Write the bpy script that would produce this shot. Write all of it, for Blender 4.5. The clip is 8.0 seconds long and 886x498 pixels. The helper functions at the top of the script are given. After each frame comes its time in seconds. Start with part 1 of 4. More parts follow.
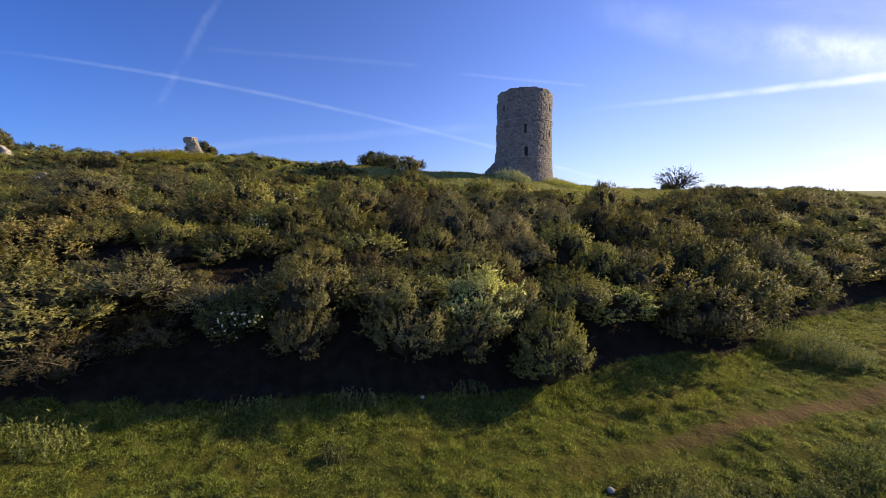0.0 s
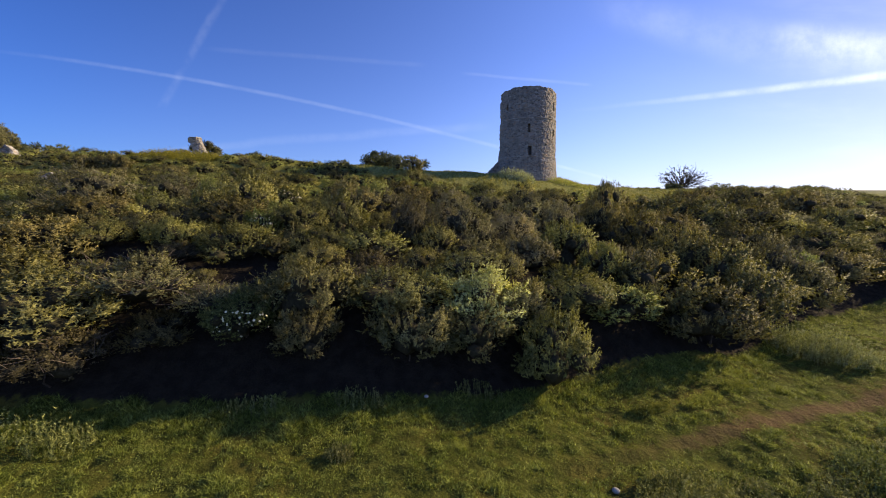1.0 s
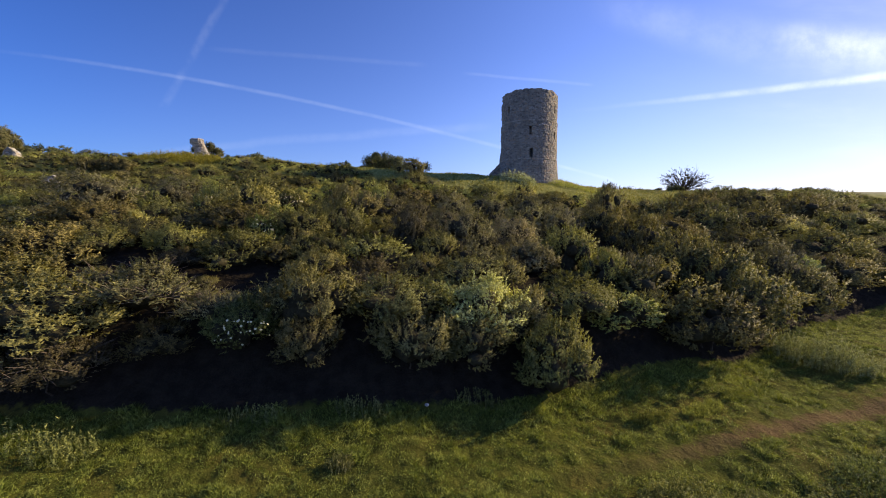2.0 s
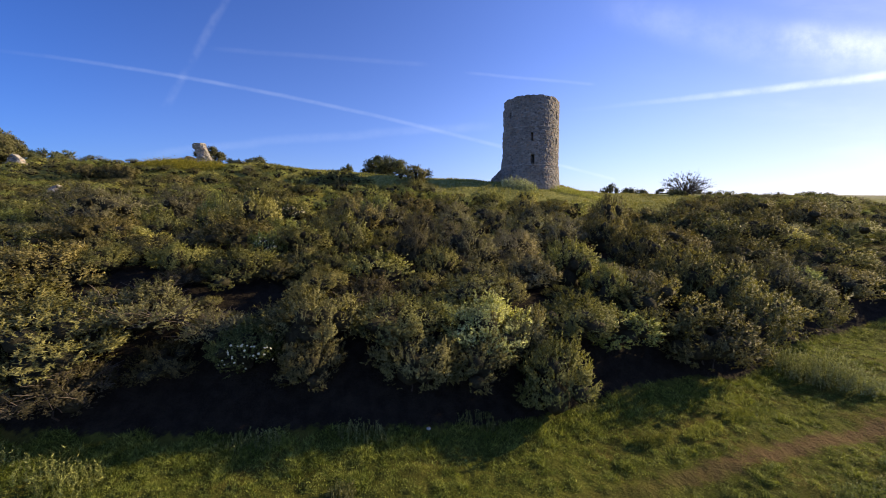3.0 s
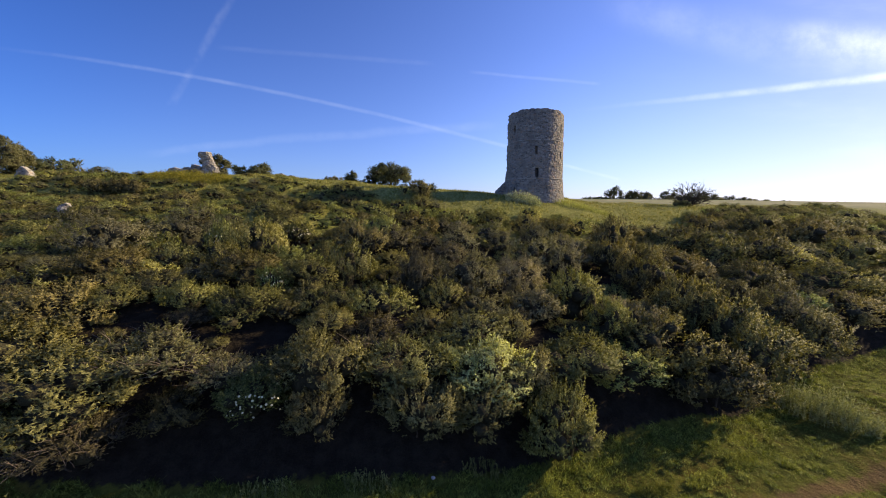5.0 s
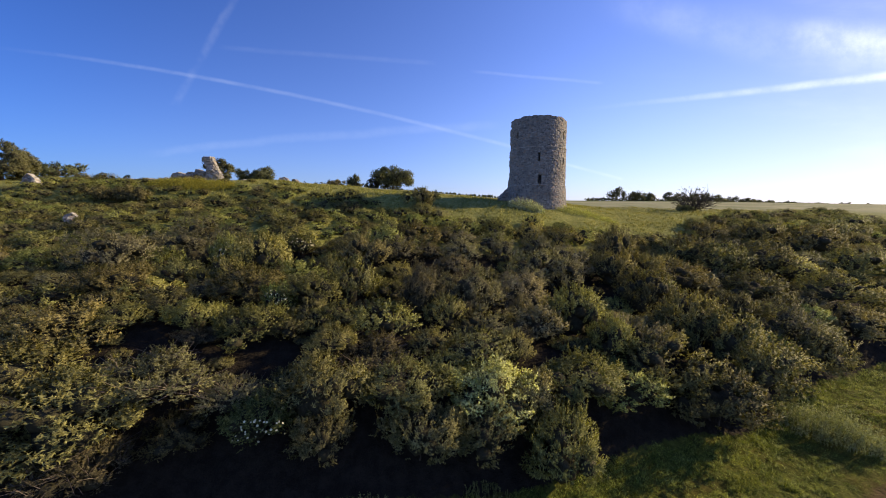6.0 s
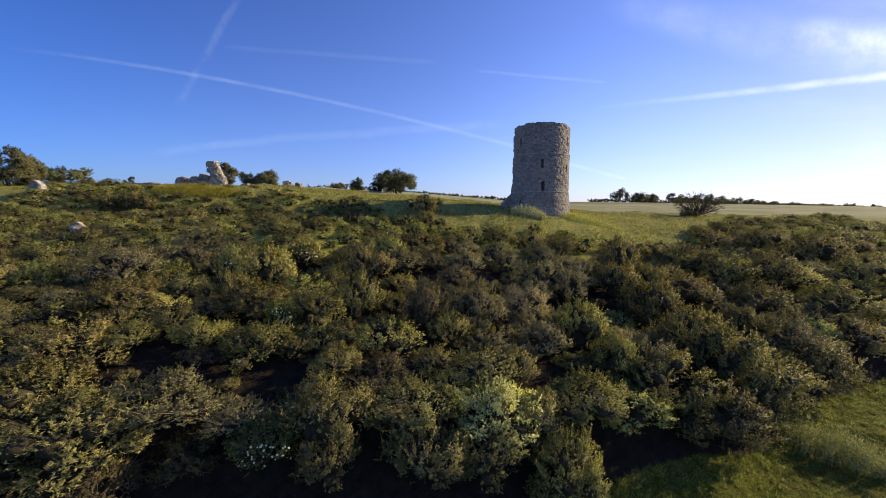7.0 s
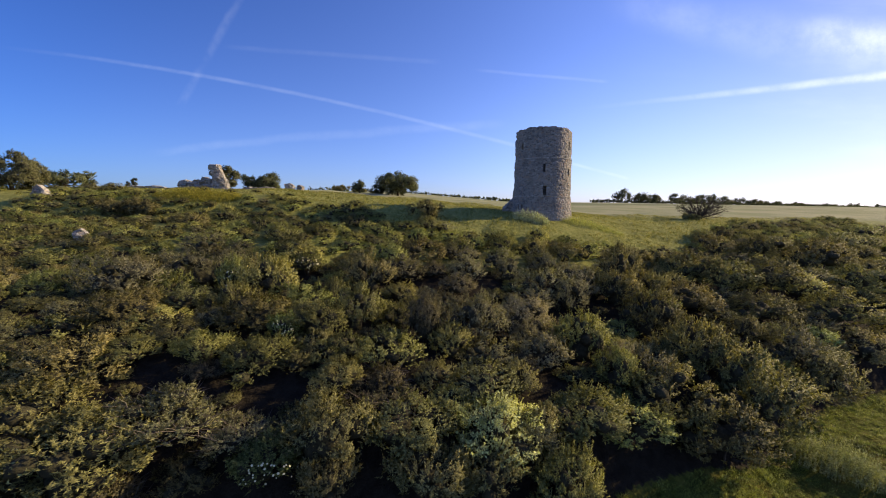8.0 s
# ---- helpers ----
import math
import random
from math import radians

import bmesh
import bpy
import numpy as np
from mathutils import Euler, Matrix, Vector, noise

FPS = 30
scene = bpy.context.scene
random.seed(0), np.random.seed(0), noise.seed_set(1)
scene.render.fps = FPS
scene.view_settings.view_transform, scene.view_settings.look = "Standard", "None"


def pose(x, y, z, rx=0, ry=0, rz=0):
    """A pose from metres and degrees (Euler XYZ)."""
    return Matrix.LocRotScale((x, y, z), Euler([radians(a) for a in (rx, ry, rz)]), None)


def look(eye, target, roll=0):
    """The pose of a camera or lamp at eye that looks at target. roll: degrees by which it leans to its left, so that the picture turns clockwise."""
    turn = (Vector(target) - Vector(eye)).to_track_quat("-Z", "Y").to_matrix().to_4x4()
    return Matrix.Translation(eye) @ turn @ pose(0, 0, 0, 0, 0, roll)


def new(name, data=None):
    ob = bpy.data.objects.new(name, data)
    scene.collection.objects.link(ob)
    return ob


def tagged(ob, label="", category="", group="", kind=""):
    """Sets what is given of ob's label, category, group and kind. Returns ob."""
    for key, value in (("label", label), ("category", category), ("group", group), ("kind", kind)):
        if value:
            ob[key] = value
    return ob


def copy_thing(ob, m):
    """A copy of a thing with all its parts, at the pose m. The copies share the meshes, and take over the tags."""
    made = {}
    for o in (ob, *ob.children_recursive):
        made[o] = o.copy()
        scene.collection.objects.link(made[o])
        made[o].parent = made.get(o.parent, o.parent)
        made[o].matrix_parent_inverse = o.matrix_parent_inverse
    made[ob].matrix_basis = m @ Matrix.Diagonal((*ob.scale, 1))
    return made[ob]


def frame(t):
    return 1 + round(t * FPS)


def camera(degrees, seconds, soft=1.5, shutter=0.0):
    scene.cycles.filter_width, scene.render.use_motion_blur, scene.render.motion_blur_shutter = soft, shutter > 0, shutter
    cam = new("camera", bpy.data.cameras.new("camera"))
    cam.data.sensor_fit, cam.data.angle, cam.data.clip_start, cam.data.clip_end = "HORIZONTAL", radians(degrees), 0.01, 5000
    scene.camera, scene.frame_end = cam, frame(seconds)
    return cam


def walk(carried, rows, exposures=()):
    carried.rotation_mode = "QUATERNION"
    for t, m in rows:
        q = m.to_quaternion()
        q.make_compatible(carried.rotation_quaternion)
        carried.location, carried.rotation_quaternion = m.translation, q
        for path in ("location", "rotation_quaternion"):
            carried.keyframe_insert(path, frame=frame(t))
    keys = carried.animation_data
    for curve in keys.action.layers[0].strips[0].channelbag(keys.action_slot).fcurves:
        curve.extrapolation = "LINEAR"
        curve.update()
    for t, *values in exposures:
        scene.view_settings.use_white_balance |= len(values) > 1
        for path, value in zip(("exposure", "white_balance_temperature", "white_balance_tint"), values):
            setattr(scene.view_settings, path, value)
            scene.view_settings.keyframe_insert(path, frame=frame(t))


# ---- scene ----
cam = camera(97.7, 8.0, soft=0.9)
PATH = [
    (0, (0.188, 0.257, 9.465), (0.173, 2.248, 9.276), 0.1),
    (0.5, (0.14, 0.275, 9.458), (0.116, 2.266, 9.268), 0.1),
    (1, (0.136, 0.288, 9.439), (0.105, 2.279, 9.248), 0.1),
    (1.2, (0.138, 0.289, 9.445), (0.106, 2.28, 9.254), 0.1),
    (2.3, (0.161, 0.295, 10.205), (0.121, 2.286, 10.014), 0.2),
    (2.5, (0.16, 0.296, 10.465), (0.118, 2.287, 10.274), 0.2),
    (3, (0.142, 0.294, 11.128), (0.097, 2.284, 10.935), 0.2),
    (3.5, (0.111, 0.317, 11.791), (0.063, 2.307, 11.596), 0.3),
    (4, (0.137, 0.327, 12.447), (0.083, 2.317, 12.252), 0.3),
    (4.5, (0.067, 0.34, 13.109), (0.01, 2.33, 12.913), 0.4),
    (6, (-0.064, 0.368, 15.098), (-0.137, 2.357, 14.899), 0.5),
    (6.5, (-0.124, 0.369, 15.813), (-0.204, 2.357, 15.612), 0.5),
    (7, (-0.216, 0.391, 16.477), (-0.301, 2.379, 16.275), 0.6),
    (7.5, (-0.211, 0.474, 17.047), (-0.301, 2.462, 16.844), 0.6),
    (8, (-0.198, 0.53, 17.411), (-0.292, 2.517, 17.207), 0.6),
]
walk(cam, [(t, look(eye, target, roll)) for t, eye, target, roll in PATH], exposures=[(0.0, 0.56), (8.0, 0.56)])

# ---- world, sun ----
SUN_AZ, SUN_EL = radians(70), radians(23)     # azimuth from +y towards +x

sun_data = bpy.data.lights.new("sun", "SUN")
sun_data.energy, sun_data.angle, sun_data.color = 5.0, radians(0.6), (1.0, 0.78, 0.47)
sun = new("sun", sun_data)
sun_dir = Vector((math.sin(SUN_AZ) * math.cos(SUN_EL), math.cos(SUN_AZ) * math.cos(SUN_EL), math.sin(SUN_EL)))
sun.matrix_world = look(sun_dir * 300, (0, 0, 0))


class Nodes:
    """A short way to write node trees."""

    def __init__(self, tree):
        self.t = tree
        tree.nodes.clear()

    def add(self, kind, _props=None, **ins):
        n = self.t.nodes.new(kind)
        for k, v in (_props or {}).items():
            setattr(n, k, v)
        for k, v in ins.items():
            self.put(n.inputs[k.replace("_", " ")], v)
        return n

    def put(self, sock, v):
        if isinstance(v, bpy.types.NodeSocket):
            self.t.links.new(v, sock)
        else:
            sock.default_value = v

    def math(self, op, a, b=0.0, c=0.0, clamp=False):
        n = self.t.nodes.new("ShaderNodeMath")
        n.operation, n.use_clamp = op, clamp
        for i, v in enumerate((a, b, c)):
            self.put(n.inputs[i], v)
        return n.outputs[0]

    def mix(self, f, a, b, blend="MIX"):
        n = self.t.nodes.new("ShaderNodeMix")
        n.data_type, n.blend_type = "RGBA", blend
        for i, v in ((0, f), (6, a), (7, b)):
            if i and not isinstance(v, bpy.types.NodeSocket):
                v = (*v, 1.0) if len(v) == 3 else v
            self.put(n.inputs[i], v)
        return n.outputs[2]

    def noise(self, vec, scale, detail=3.0, rough=0.55):
        n = self.add("ShaderNodeTexNoise", Scale=scale, Detail=detail, Roughness=rough)
        if vec is not None:
            self.put(n.inputs["Vector"], vec)
        return n.outputs["Fac"]

    def ramp(self, fac, lo, hi):
        n = self.add("ShaderNodeMapRange", {"clamp": True, "interpolation_type": "SMOOTHSTEP"})
        for i, v in ((0, fac), (1, lo), (2, hi), (3, 0.0), (4, 1.0)):
            self.put(n.inputs[i], v)
        return n.outputs[0]


def make_world():
    w = bpy.data.worlds.new("sky")
    scene.world = w
    w.use_nodes = True
    n = Nodes(w.node_tree)
    sky = n.add("ShaderNodeTexSky", {"sky_type": "NISHITA", "sun_disc": False, "sun_elevation": SUN_EL, "sun_rotation": SUN_AZ,
                                     "altitude": 60.0, "air_density": 1.0, "dust_density": 0.7, "ozone_density": 4.0})
    way = n.add("ShaderNodeTexCoord").outputs["Generated"]
    sep = n.add("ShaderNodeSeparateXYZ", Vector=way)
    dx, dy, dz = sep.outputs
    ahead = n.math("MAXIMUM", dy, 0.05)
    px, pz = n.math("DIVIDE", dx, ahead), n.math("DIVIDE", dz, ahead)
    front = n.ramp(dy, 0.1, 0.3)
    plane = n.add("ShaderNodeCombineXYZ", X=px, Y=pz).outputs[0]
    wob = n.math("MULTIPLY", n.math("SUBTRACT", n.noise(plane, 9.0, 4.0), 0.5), 0.02)
    puff = n.ramp(n.noise(plane, 14.0, 5.0, 0.65), 0.25, 0.75)

    def trail(x0, x1, a, b, c, width, strength, swap=False, grow=0.0, fade=0.15):
        """A vapour trail along v = a + b u + c u u between two ends."""
        u, v = (pz, px) if swap else (px, pz)
        line = n.math("MULTIPLY_ADD", n.math("MULTIPLY_ADD", u, c, b), u, a)
        off = n.math("ABSOLUTE", n.math("ADD", n.math("SUBTRACT", v, line), wob if width > 0.012 else n.math("MULTIPLY", wob, 0.25)))
        half = n.math("ADD", width, n.math("MULTIPLY", n.math("SUBTRACT", u, x0), grow))
        core = n.math("SUBTRACT", 1.0, n.ramp(n.math("DIVIDE", off, half), 0.1, 1.0))
        ends = n.math("MULTIPLY", n.ramp(u, x0, x0 + (x1 - x0) * fade), n.math("SUBTRACT", 1.0, n.ramp(u, x1 - (x1 - x0) * 0.08, x1)))
        return n.math("MULTIPLY", n.math("MULTIPLY", core, ends), n.math("MULTIPLY", n.math("MULTIPLY_ADD", puff, 0.7, 0.4), strength))

    trails = [
        trail(-1.25, 0.27, 0.194, -0.246, -0.056, 0.0075, 0.08, fade=0.32),
        trail(0.25, 1.6, 0.222, 0.095, 0.009, 0.0065, 0.46, grow=0.012, fade=0.6),
        n.math("MULTIPLY", trail(0.22, 0.60, -0.90, 0.65, 0.0, 0.020, 0.085, swap=True), n.ramp(n.noise(plane, 9.0, 3.0), 0.36, 0.66)),
        trail(-0.62, -0.05, 0.358, -0.076, 0.0, 0.009, 0.028),
        trail(0.02, 0.36, 0.346, -0.092, 0.0, 0.006, 0.06),
        trail(-0.85, 0.12, 0.208, 0.05, -0.04, 0.016, 0.05),
        trail(0.22, 0.42, 0.186, -0.253, 0.0, 0.006, 0.12),
        trail(0.30, 1.7, 0.62, -0.39, 0.15, 0.05, 0.11, grow=0.08),
        trail(0.75, 1.7, 0.56, -0.22, 0.06, 0.05, 0.38, grow=0.05),
    ]
    total = trails[0]
    for tr in trails[1:]:
        total = n.math("ADD", total, tr)
    # thin high cloud towards the sun
    stretch = n.add("ShaderNodeMapping", Vector=plane, Scale=(1.3, 5.0, 1.0), Rotation=(0, 0, 0.2))
    veil = n.math("MULTIPLY", n.ramp(n.noise(stretch.outputs[0], 1.6, 5.0, 0.6), 0.45, 0.8), n.ramp(px, 0.3, 1.3))
    haze = n.math("MULTIPLY", n.ramp(px, -0.3, 1.5), n.math("SUBTRACT", 1.0, n.ramp(pz, -0.05, 0.42)))
    total = n.math("ADD", total, n.math("MULTIPLY", haze, 0.42))
    total = n.math("MULTIPLY", n.math("ADD", total, n.math("MULTIPLY", veil, 0.17)), front, clamp=True)
    deep = n.mix(n.ramp(n.math("ADD", px, n.math("MULTIPLY", pz, -0.8)), -1.7, 0.45), SKY_DEEP, SKY_TINT)
    deep = n.mix(n.ramp(px, 0.15, 1.2), deep, (0.60, 0.605, 0.95))
    deep = n.mix(n.ramp(dy, -0.25, 0.1), SKY_TINT, deep)
    tint = n.mix(1.0, sky.outputs[0], deep, "MULTIPLY")
    cloudy = n.mix(total, tint, (8.2, 8.6, 9.4))
    bg = n.add("ShaderNodeBackground", Color=cloudy, Strength=SKY_STRENGTH)
    n.t.links.new(bg.outputs[0], n.add("ShaderNodeOutputWorld").inputs[0])


SKY_DEEP, SKY_TINT, SKY_STRENGTH = (0.345, 0.53, 1.05), (0.94, 0.925, 1.38), 0.108
make_world()


# ---- materials ----
def material(name):
    m = bpy.data.materials.new(name)
    m.use_nodes = True
    return m, Nodes(m.node_tree)


def finish(n, shader, bump=None, strength=0.5, distance=0.05):
    if bump is not None:
        b = n.add("ShaderNodeBump", Height=bump, Strength=strength, Distance=distance)
        n.t.links.new(b.outputs[0], shader.inputs["Normal"])
    n.t.links.new(shader.outputs[0], n.add("ShaderNodeOutputMaterial").inputs[0])


def leaf_material(name, dark, light, dry, through_light=0.25, gloss=0.6):
    """Leaves: hue by leaf and by plant, a soft sheen, and light that shines through."""
    m, n = material(name)
    leaf = n.add("ShaderNodeNewGeometry").outputs["Random Per Island"]
    plant = n.add("ShaderNodeObjectInfo").outputs["Random"]
    pos = n.add("ShaderNodeTexCoord").outputs["Object"]
    patch = n.noise(pos, 0.8, 3.0)
    col = n.mix(n.ramp(n.math("ADD", n.math("MULTIPLY", leaf, 0.38), n.math("MULTIPLY", patch, 0.82)), 0.30, 0.92), dark, light)
    col = n.mix(n.math("MULTIPLY", n.ramp(n.math("ADD", patch, n.math("MULTIPLY", leaf, 0.3)), 0.6, 0.9), 0.14), col, dry)
    clump = n.ramp(n.noise(pos, 4.5, 2.0), 0.35, 0.65)
    bright = n.math("MULTIPLY", n.math("MULTIPLY_ADD", plant, 0.75, 0.60), n.math("MULTIPLY_ADD", leaf, 0.34, n.math("MULTIPLY_ADD", clump, 0.64, 0.77)))
    hsv = n.add("ShaderNodeHueSaturation", Color=col, Hue=n.math("MULTIPLY_ADD", n.math("FRACT", n.math("MULTIPLY", plant, 7.3)), 0.042, 0.484), Saturation=1.02, Value=bright)
    col = hsv.outputs[0]
    body = n.add("ShaderNodeBsdfPrincipled", Base_Color=col, Roughness=gloss)
    body.inputs["Specular IOR Level"].default_value = 0.10
    glow = n.add("ShaderNodeBsdfTranslucent", Color=n.mix(1.0, col, (1.48, 1.5, 0.75), "MULTIPLY"))
    both = n.add("ShaderNodeMixShader", Fac=through_light)
    n.t.links.new(body.outputs[0], both.inputs[1])
    n.t.links.new(glow.outputs[0], both.inputs[2])
    finish(n, both)
    return m


def plain_material(name, a, b, rough=0.9, scale=6.0, bump=0.3, distance=0.02):
    m, n = material(name)
    pos = n.add("ShaderNodeTexCoord").outputs["Object"]
    f = n.math("ADD", n.math("MULTIPLY", n.noise(pos, scale, 4.0), 0.6), n.math("MULTIPLY", n.noise(pos, scale * 7, 3.0), 0.4))
    shader = n.add("ShaderNodeBsdfPrincipled", Base_Color=n.mix(n.ramp(f, 0.3, 0.7), a, b), Roughness=rough)
    shader.inputs["Specular IOR Level"].default_value = 0.12
    finish(n, shader, f, bump, distance)
    return m


def stone_material(name, tone=1.0):
    """Rubble masonry of ragstone: stones of mixed greys and buffs in wide pale joints."""
    m, n = material(name)
    pos = n.add("ShaderNodeTexCoord").outputs["Object"]
    warp = n.add("ShaderNodeTexNoise", Vector=pos, Scale=1.2, Detail=2.0)
    bent = n.add("ShaderNodeVectorMath", {"operation": "MULTIPLY_ADD"})
    n.put(bent.inputs[0], warp.outputs["Color"])
    n.put(bent.inputs[1], (0.35, 0.35, 0.25))
    n.put(bent.inputs[2], pos)
    flat = n.add("ShaderNodeVectorMath", {"operation": "MULTIPLY"})
    n.put(flat.inputs[0], bent.outputs[0])
    n.put(flat.inputs[1], (1.0, 1.0, 1.5))
    cell = n.add("ShaderNodeTexVoronoi", Vector=flat.outputs[0], Scale=2.5)
    edge = n.add("ShaderNodeTexVoronoi", {"feature": "DISTANCE_TO_EDGE"}, Vector=flat.outputs[0], Scale=2.5)
    hue = n.add("ShaderNodeSeparateColor", Color=cell.outputs["Color"])
    stone = n.mix(hue.outputs[0], (0.12 * tone, 0.115 * tone, 0.10 * tone), (0.47 * tone, 0.44 * tone, 0.37 * tone))
    stone = n.mix(n.ramp(hue.outputs[1], 0.75, 0.95), stone, (0.42 * tone, 0.30 * tone, 0.20 * tone))
    stone = n.mix(n.math("MULTIPLY", n.noise(pos, 9.0, 4.0), 0.5), stone, (0.2 * tone, 0.185 * tone, 0.16 * tone))
    joint = n.ramp(edge.outputs["Distance"], 0.02, 0.11)
    col = n.mix(joint, (0.33 * tone, 0.30 * tone, 0.25 * tone), stone)
    stain = n.ramp(n.noise(n.add("ShaderNodeMapping", Vector=pos, Scale=(0.5, 0.5, 0.14)).outputs[0], 1.3, 4.0), 0.45, 0.75)
    col = n.mix(n.math("MULTIPLY", stain, 0.45), col, (0.1, 0.098, 0.085))
    shader = n.add("ShaderNodeBsdfPrincipled", Base_Color=col, Roughness=0.95)
    relief = n.math("ADD", n.math("MULTIPLY", joint, n.math("MULTIPLY_ADD", hue.outputs[2], 0.6, 0.6)), n.math("MULTIPLY", n.noise(pos, 14.0, 4.0), 0.5))
    finish(n, shader, relief, 1.0, 0.10)
    return m


def ground_material():
    m, n = material("grassland")
    pos = n.add("ShaderNodeNewGeometry").outputs["Position"]
    sep = n.add("ShaderNodeSeparateXYZ", Vector=pos)
    x, y, _ = sep.outputs
    coarse, mid, fine = n.noise(pos, 0.22, 4.0), n.noise(pos, 1.6, 4.0), n.noise(pos, 14.0, 4.0, 0.7)
    green = n.mix(n.ramp(mid, 0.3, 0.7), (0.050, 0.058, 0.011), (0.104, 0.108, 0.020))
    green = n.mix(n.math("MULTIPLY", n.ramp(coarse, 0.48, 0.68), 0.6), green, (0.13, 0.10, 0.024))
    green = n.mix(n.math("MULTIPLY", n.ramp(fine, 0.5, 0.75), 0.5), green, (0.03, 0.045, 0.010))
    # the trodden path over the lawn
    line = n.math("SUBTRACT", y, n.math("MULTIPLY_ADD", x, 0.363, 13.3))
    worn = n.math("ADD", n.math("ABSOLUTE", line), n.math("MULTIPLY", n.math("SUBTRACT", mid, 0.5), 1.6))
    worn = n.math("MULTIPLY", n.math("SUBTRACT", 1.0, n.ramp(worn, 0.1, 0.85)), n.ramp(x, 4.0, 17.0))
    col = n.mix(n.math("MULTIPLY", worn, 0.9), green, (0.125, 0.082, 0.038))
    rough_meadow = n.mix(n.ramp(mid, 0.3, 0.7), (0.165, 0.175, 0.042), (0.285, 0.275, 0.085))
    col = n.mix(n.ramp(n.math("ADD", y, n.math("MULTIPLY", coarse, 8.0)), 46.0, 52.0), col, rough_meadow)
    # pale hay meadow, with distance haze painted into its colour, and the fields behind
    hazy_hay = n.mix(n.ramp(n.noise(pos, 0.05, 4.0), 0.35, 0.65), (0.25, 0.258, 0.125), (0.335, 0.322, 0.175))
    col = n.mix(n.ramp(n.math("ADD", y, n.math("MULTIPLY", coarse, 14.0)), 112.0, 122.0), col, hazy_hay)
    strip = n.ramp(n.noise(n.add("ShaderNodeMapping", Vector=pos, Scale=(0.3, 1.0, 1.0)).outputs[0], 0.012, 1.0), 0.48, 0.52)
    col = n.mix(n.math("MULTIPLY", strip, n.ramp(y, 200.0, 260.0)), col, (0.10, 0.13, 0.05))
    # bare litter soil under the shrubs, near black with their shade painted in
    bare = n.add("ShaderNodeAttribute", {"attribute_name": "shaded_litter"}).outputs["Fac"]
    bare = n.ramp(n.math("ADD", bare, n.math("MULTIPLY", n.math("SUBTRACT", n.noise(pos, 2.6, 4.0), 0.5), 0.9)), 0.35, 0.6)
    shade_soil = n.mix(n.ramp(n.math("ADD", n.math("MULTIPLY", mid, 0.5), n.math("MULTIPLY", fine, 0.5)), 0.35, 0.65), (0.013, 0.011, 0.008), (0.032, 0.026, 0.018))
    col = n.mix(bare, col, shade_soil)
    shader = n.add("ShaderNodeBsdfPrincipled", Base_Color=col, Roughness=0.95)
    shader.inputs["Specular IOR Level"].default_value = 0.05
    tuft = n.noise(pos, 3.6, 3.0, 0.6)
    finish(n, shader, n.math("ADD", n.math("ADD", n.math("MULTIPLY", mid, 0.8), n.math("MULTIPLY", tuft, 1.2)), n.math("MULTIPLY", fine, 0.5)), 1.0, 0.16)
    return m


LEAF = {
    "hawthorn": leaf_material("hawthorn_leaf", (0.080, 0.077, 0.033), (0.218, 0.200, 0.085), (0.26, 0.21, 0.105)),
    "olive": leaf_material("olive_leaf", (0.086, 0.083, 0.030), (0.248, 0.224, 0.086), (0.28, 0.225, 0.100)),
    "sallow": leaf_material("sallow_leaf", (0.085, 0.081, 0.047), (0.212, 0.196, 0.112), (0.224, 0.185, 0.115)),
    "bright": leaf_material("bright_leaf", (0.165, 0.177, 0.068), (0.40, 0.41, 0.175), (0.43, 0.42, 0.20)),
    "brown": leaf_material("blackthorn_leaf", (0.082, 0.078, 0.042), (0.218, 0.193, 0.098), (0.27, 0.195, 0.122)),
    "fresh": leaf_material("fresh_leaf", (0.130, 0.144, 0.048), (0.365, 0.356, 0.118), (0.39, 0.345, 0.14)),
    "elder": leaf_material("elder_leaf", (0.077, 0.093, 0.030), (0.250, 0.261, 0.089), (0.285, 0.261, 0.105)),
    "tree": leaf_material("tree_leaf", (0.046, 0.051, 0.027), (0.128, 0.128, 0.062), (0.16, 0.13, 0.07)),
    "grass": leaf_material("grass_blade", (0.092, 0.106, 0.021), (0.255, 0.262, 0.060), (0.30, 0.245, 0.09)),
    "meadow": leaf_material("meadow_blade", (0.145, 0.154, 0.040), (0.335, 0.306, 0.102), (0.379, 0.306, 0.150)),
    "weed": leaf_material("weed_leaf", (0.077, 0.088, 0.027), (0.214, 0.208, 0.086), (0.285, 0.224, 0.111)),
    "rank": leaf_material("rank_grass_blade", (0.22, 0.23, 0.035), (0.48, 0.45, 0.07), (0.50, 0.44, 0.10)),
    "nettle": leaf_material("nettle_leaf", (0.092, 0.102, 0.044), (0.225, 0.228, 0.108), (0.27, 0.25, 0.14)),
    "pale": leaf_material("pale_leaf", (0.15, 0.155, 0.085), (0.36, 0.35, 0.215), (0.40, 0.37, 0.25)),
}
BARK = plain_material("bark", (0.035, 0.027, 0.020), (0.11, 0.088, 0.065), scale=9.0, bump=0.6)
DEAD = plain_material("dead_twig", (0.10, 0.08, 0.06), (0.22, 0.18, 0.14), scale=12.0)
# crown cores: the shade between leaf clumps is put into this dark colour
SHADED_CORE = plain_material("thicket", (0.036, 0.034, 0.018), (0.080, 0.072, 0.040), scale=5.0, bump=1.0, distance=0.2)
STONE = stone_material("ragstone", 0.98)
STONE_PALE = stone_material("pale_ragstone", 1.35)
PETAL = plain_material("cream_flower", (0.60, 0.55, 0.30), (0.78, 0.71, 0.44), scale=20.0)
CHALK = plain_material("pale_stone", (0.26, 0.25, 0.22), (0.42, 0.40, 0.36), scale=12.0)
GROUND = ground_material()


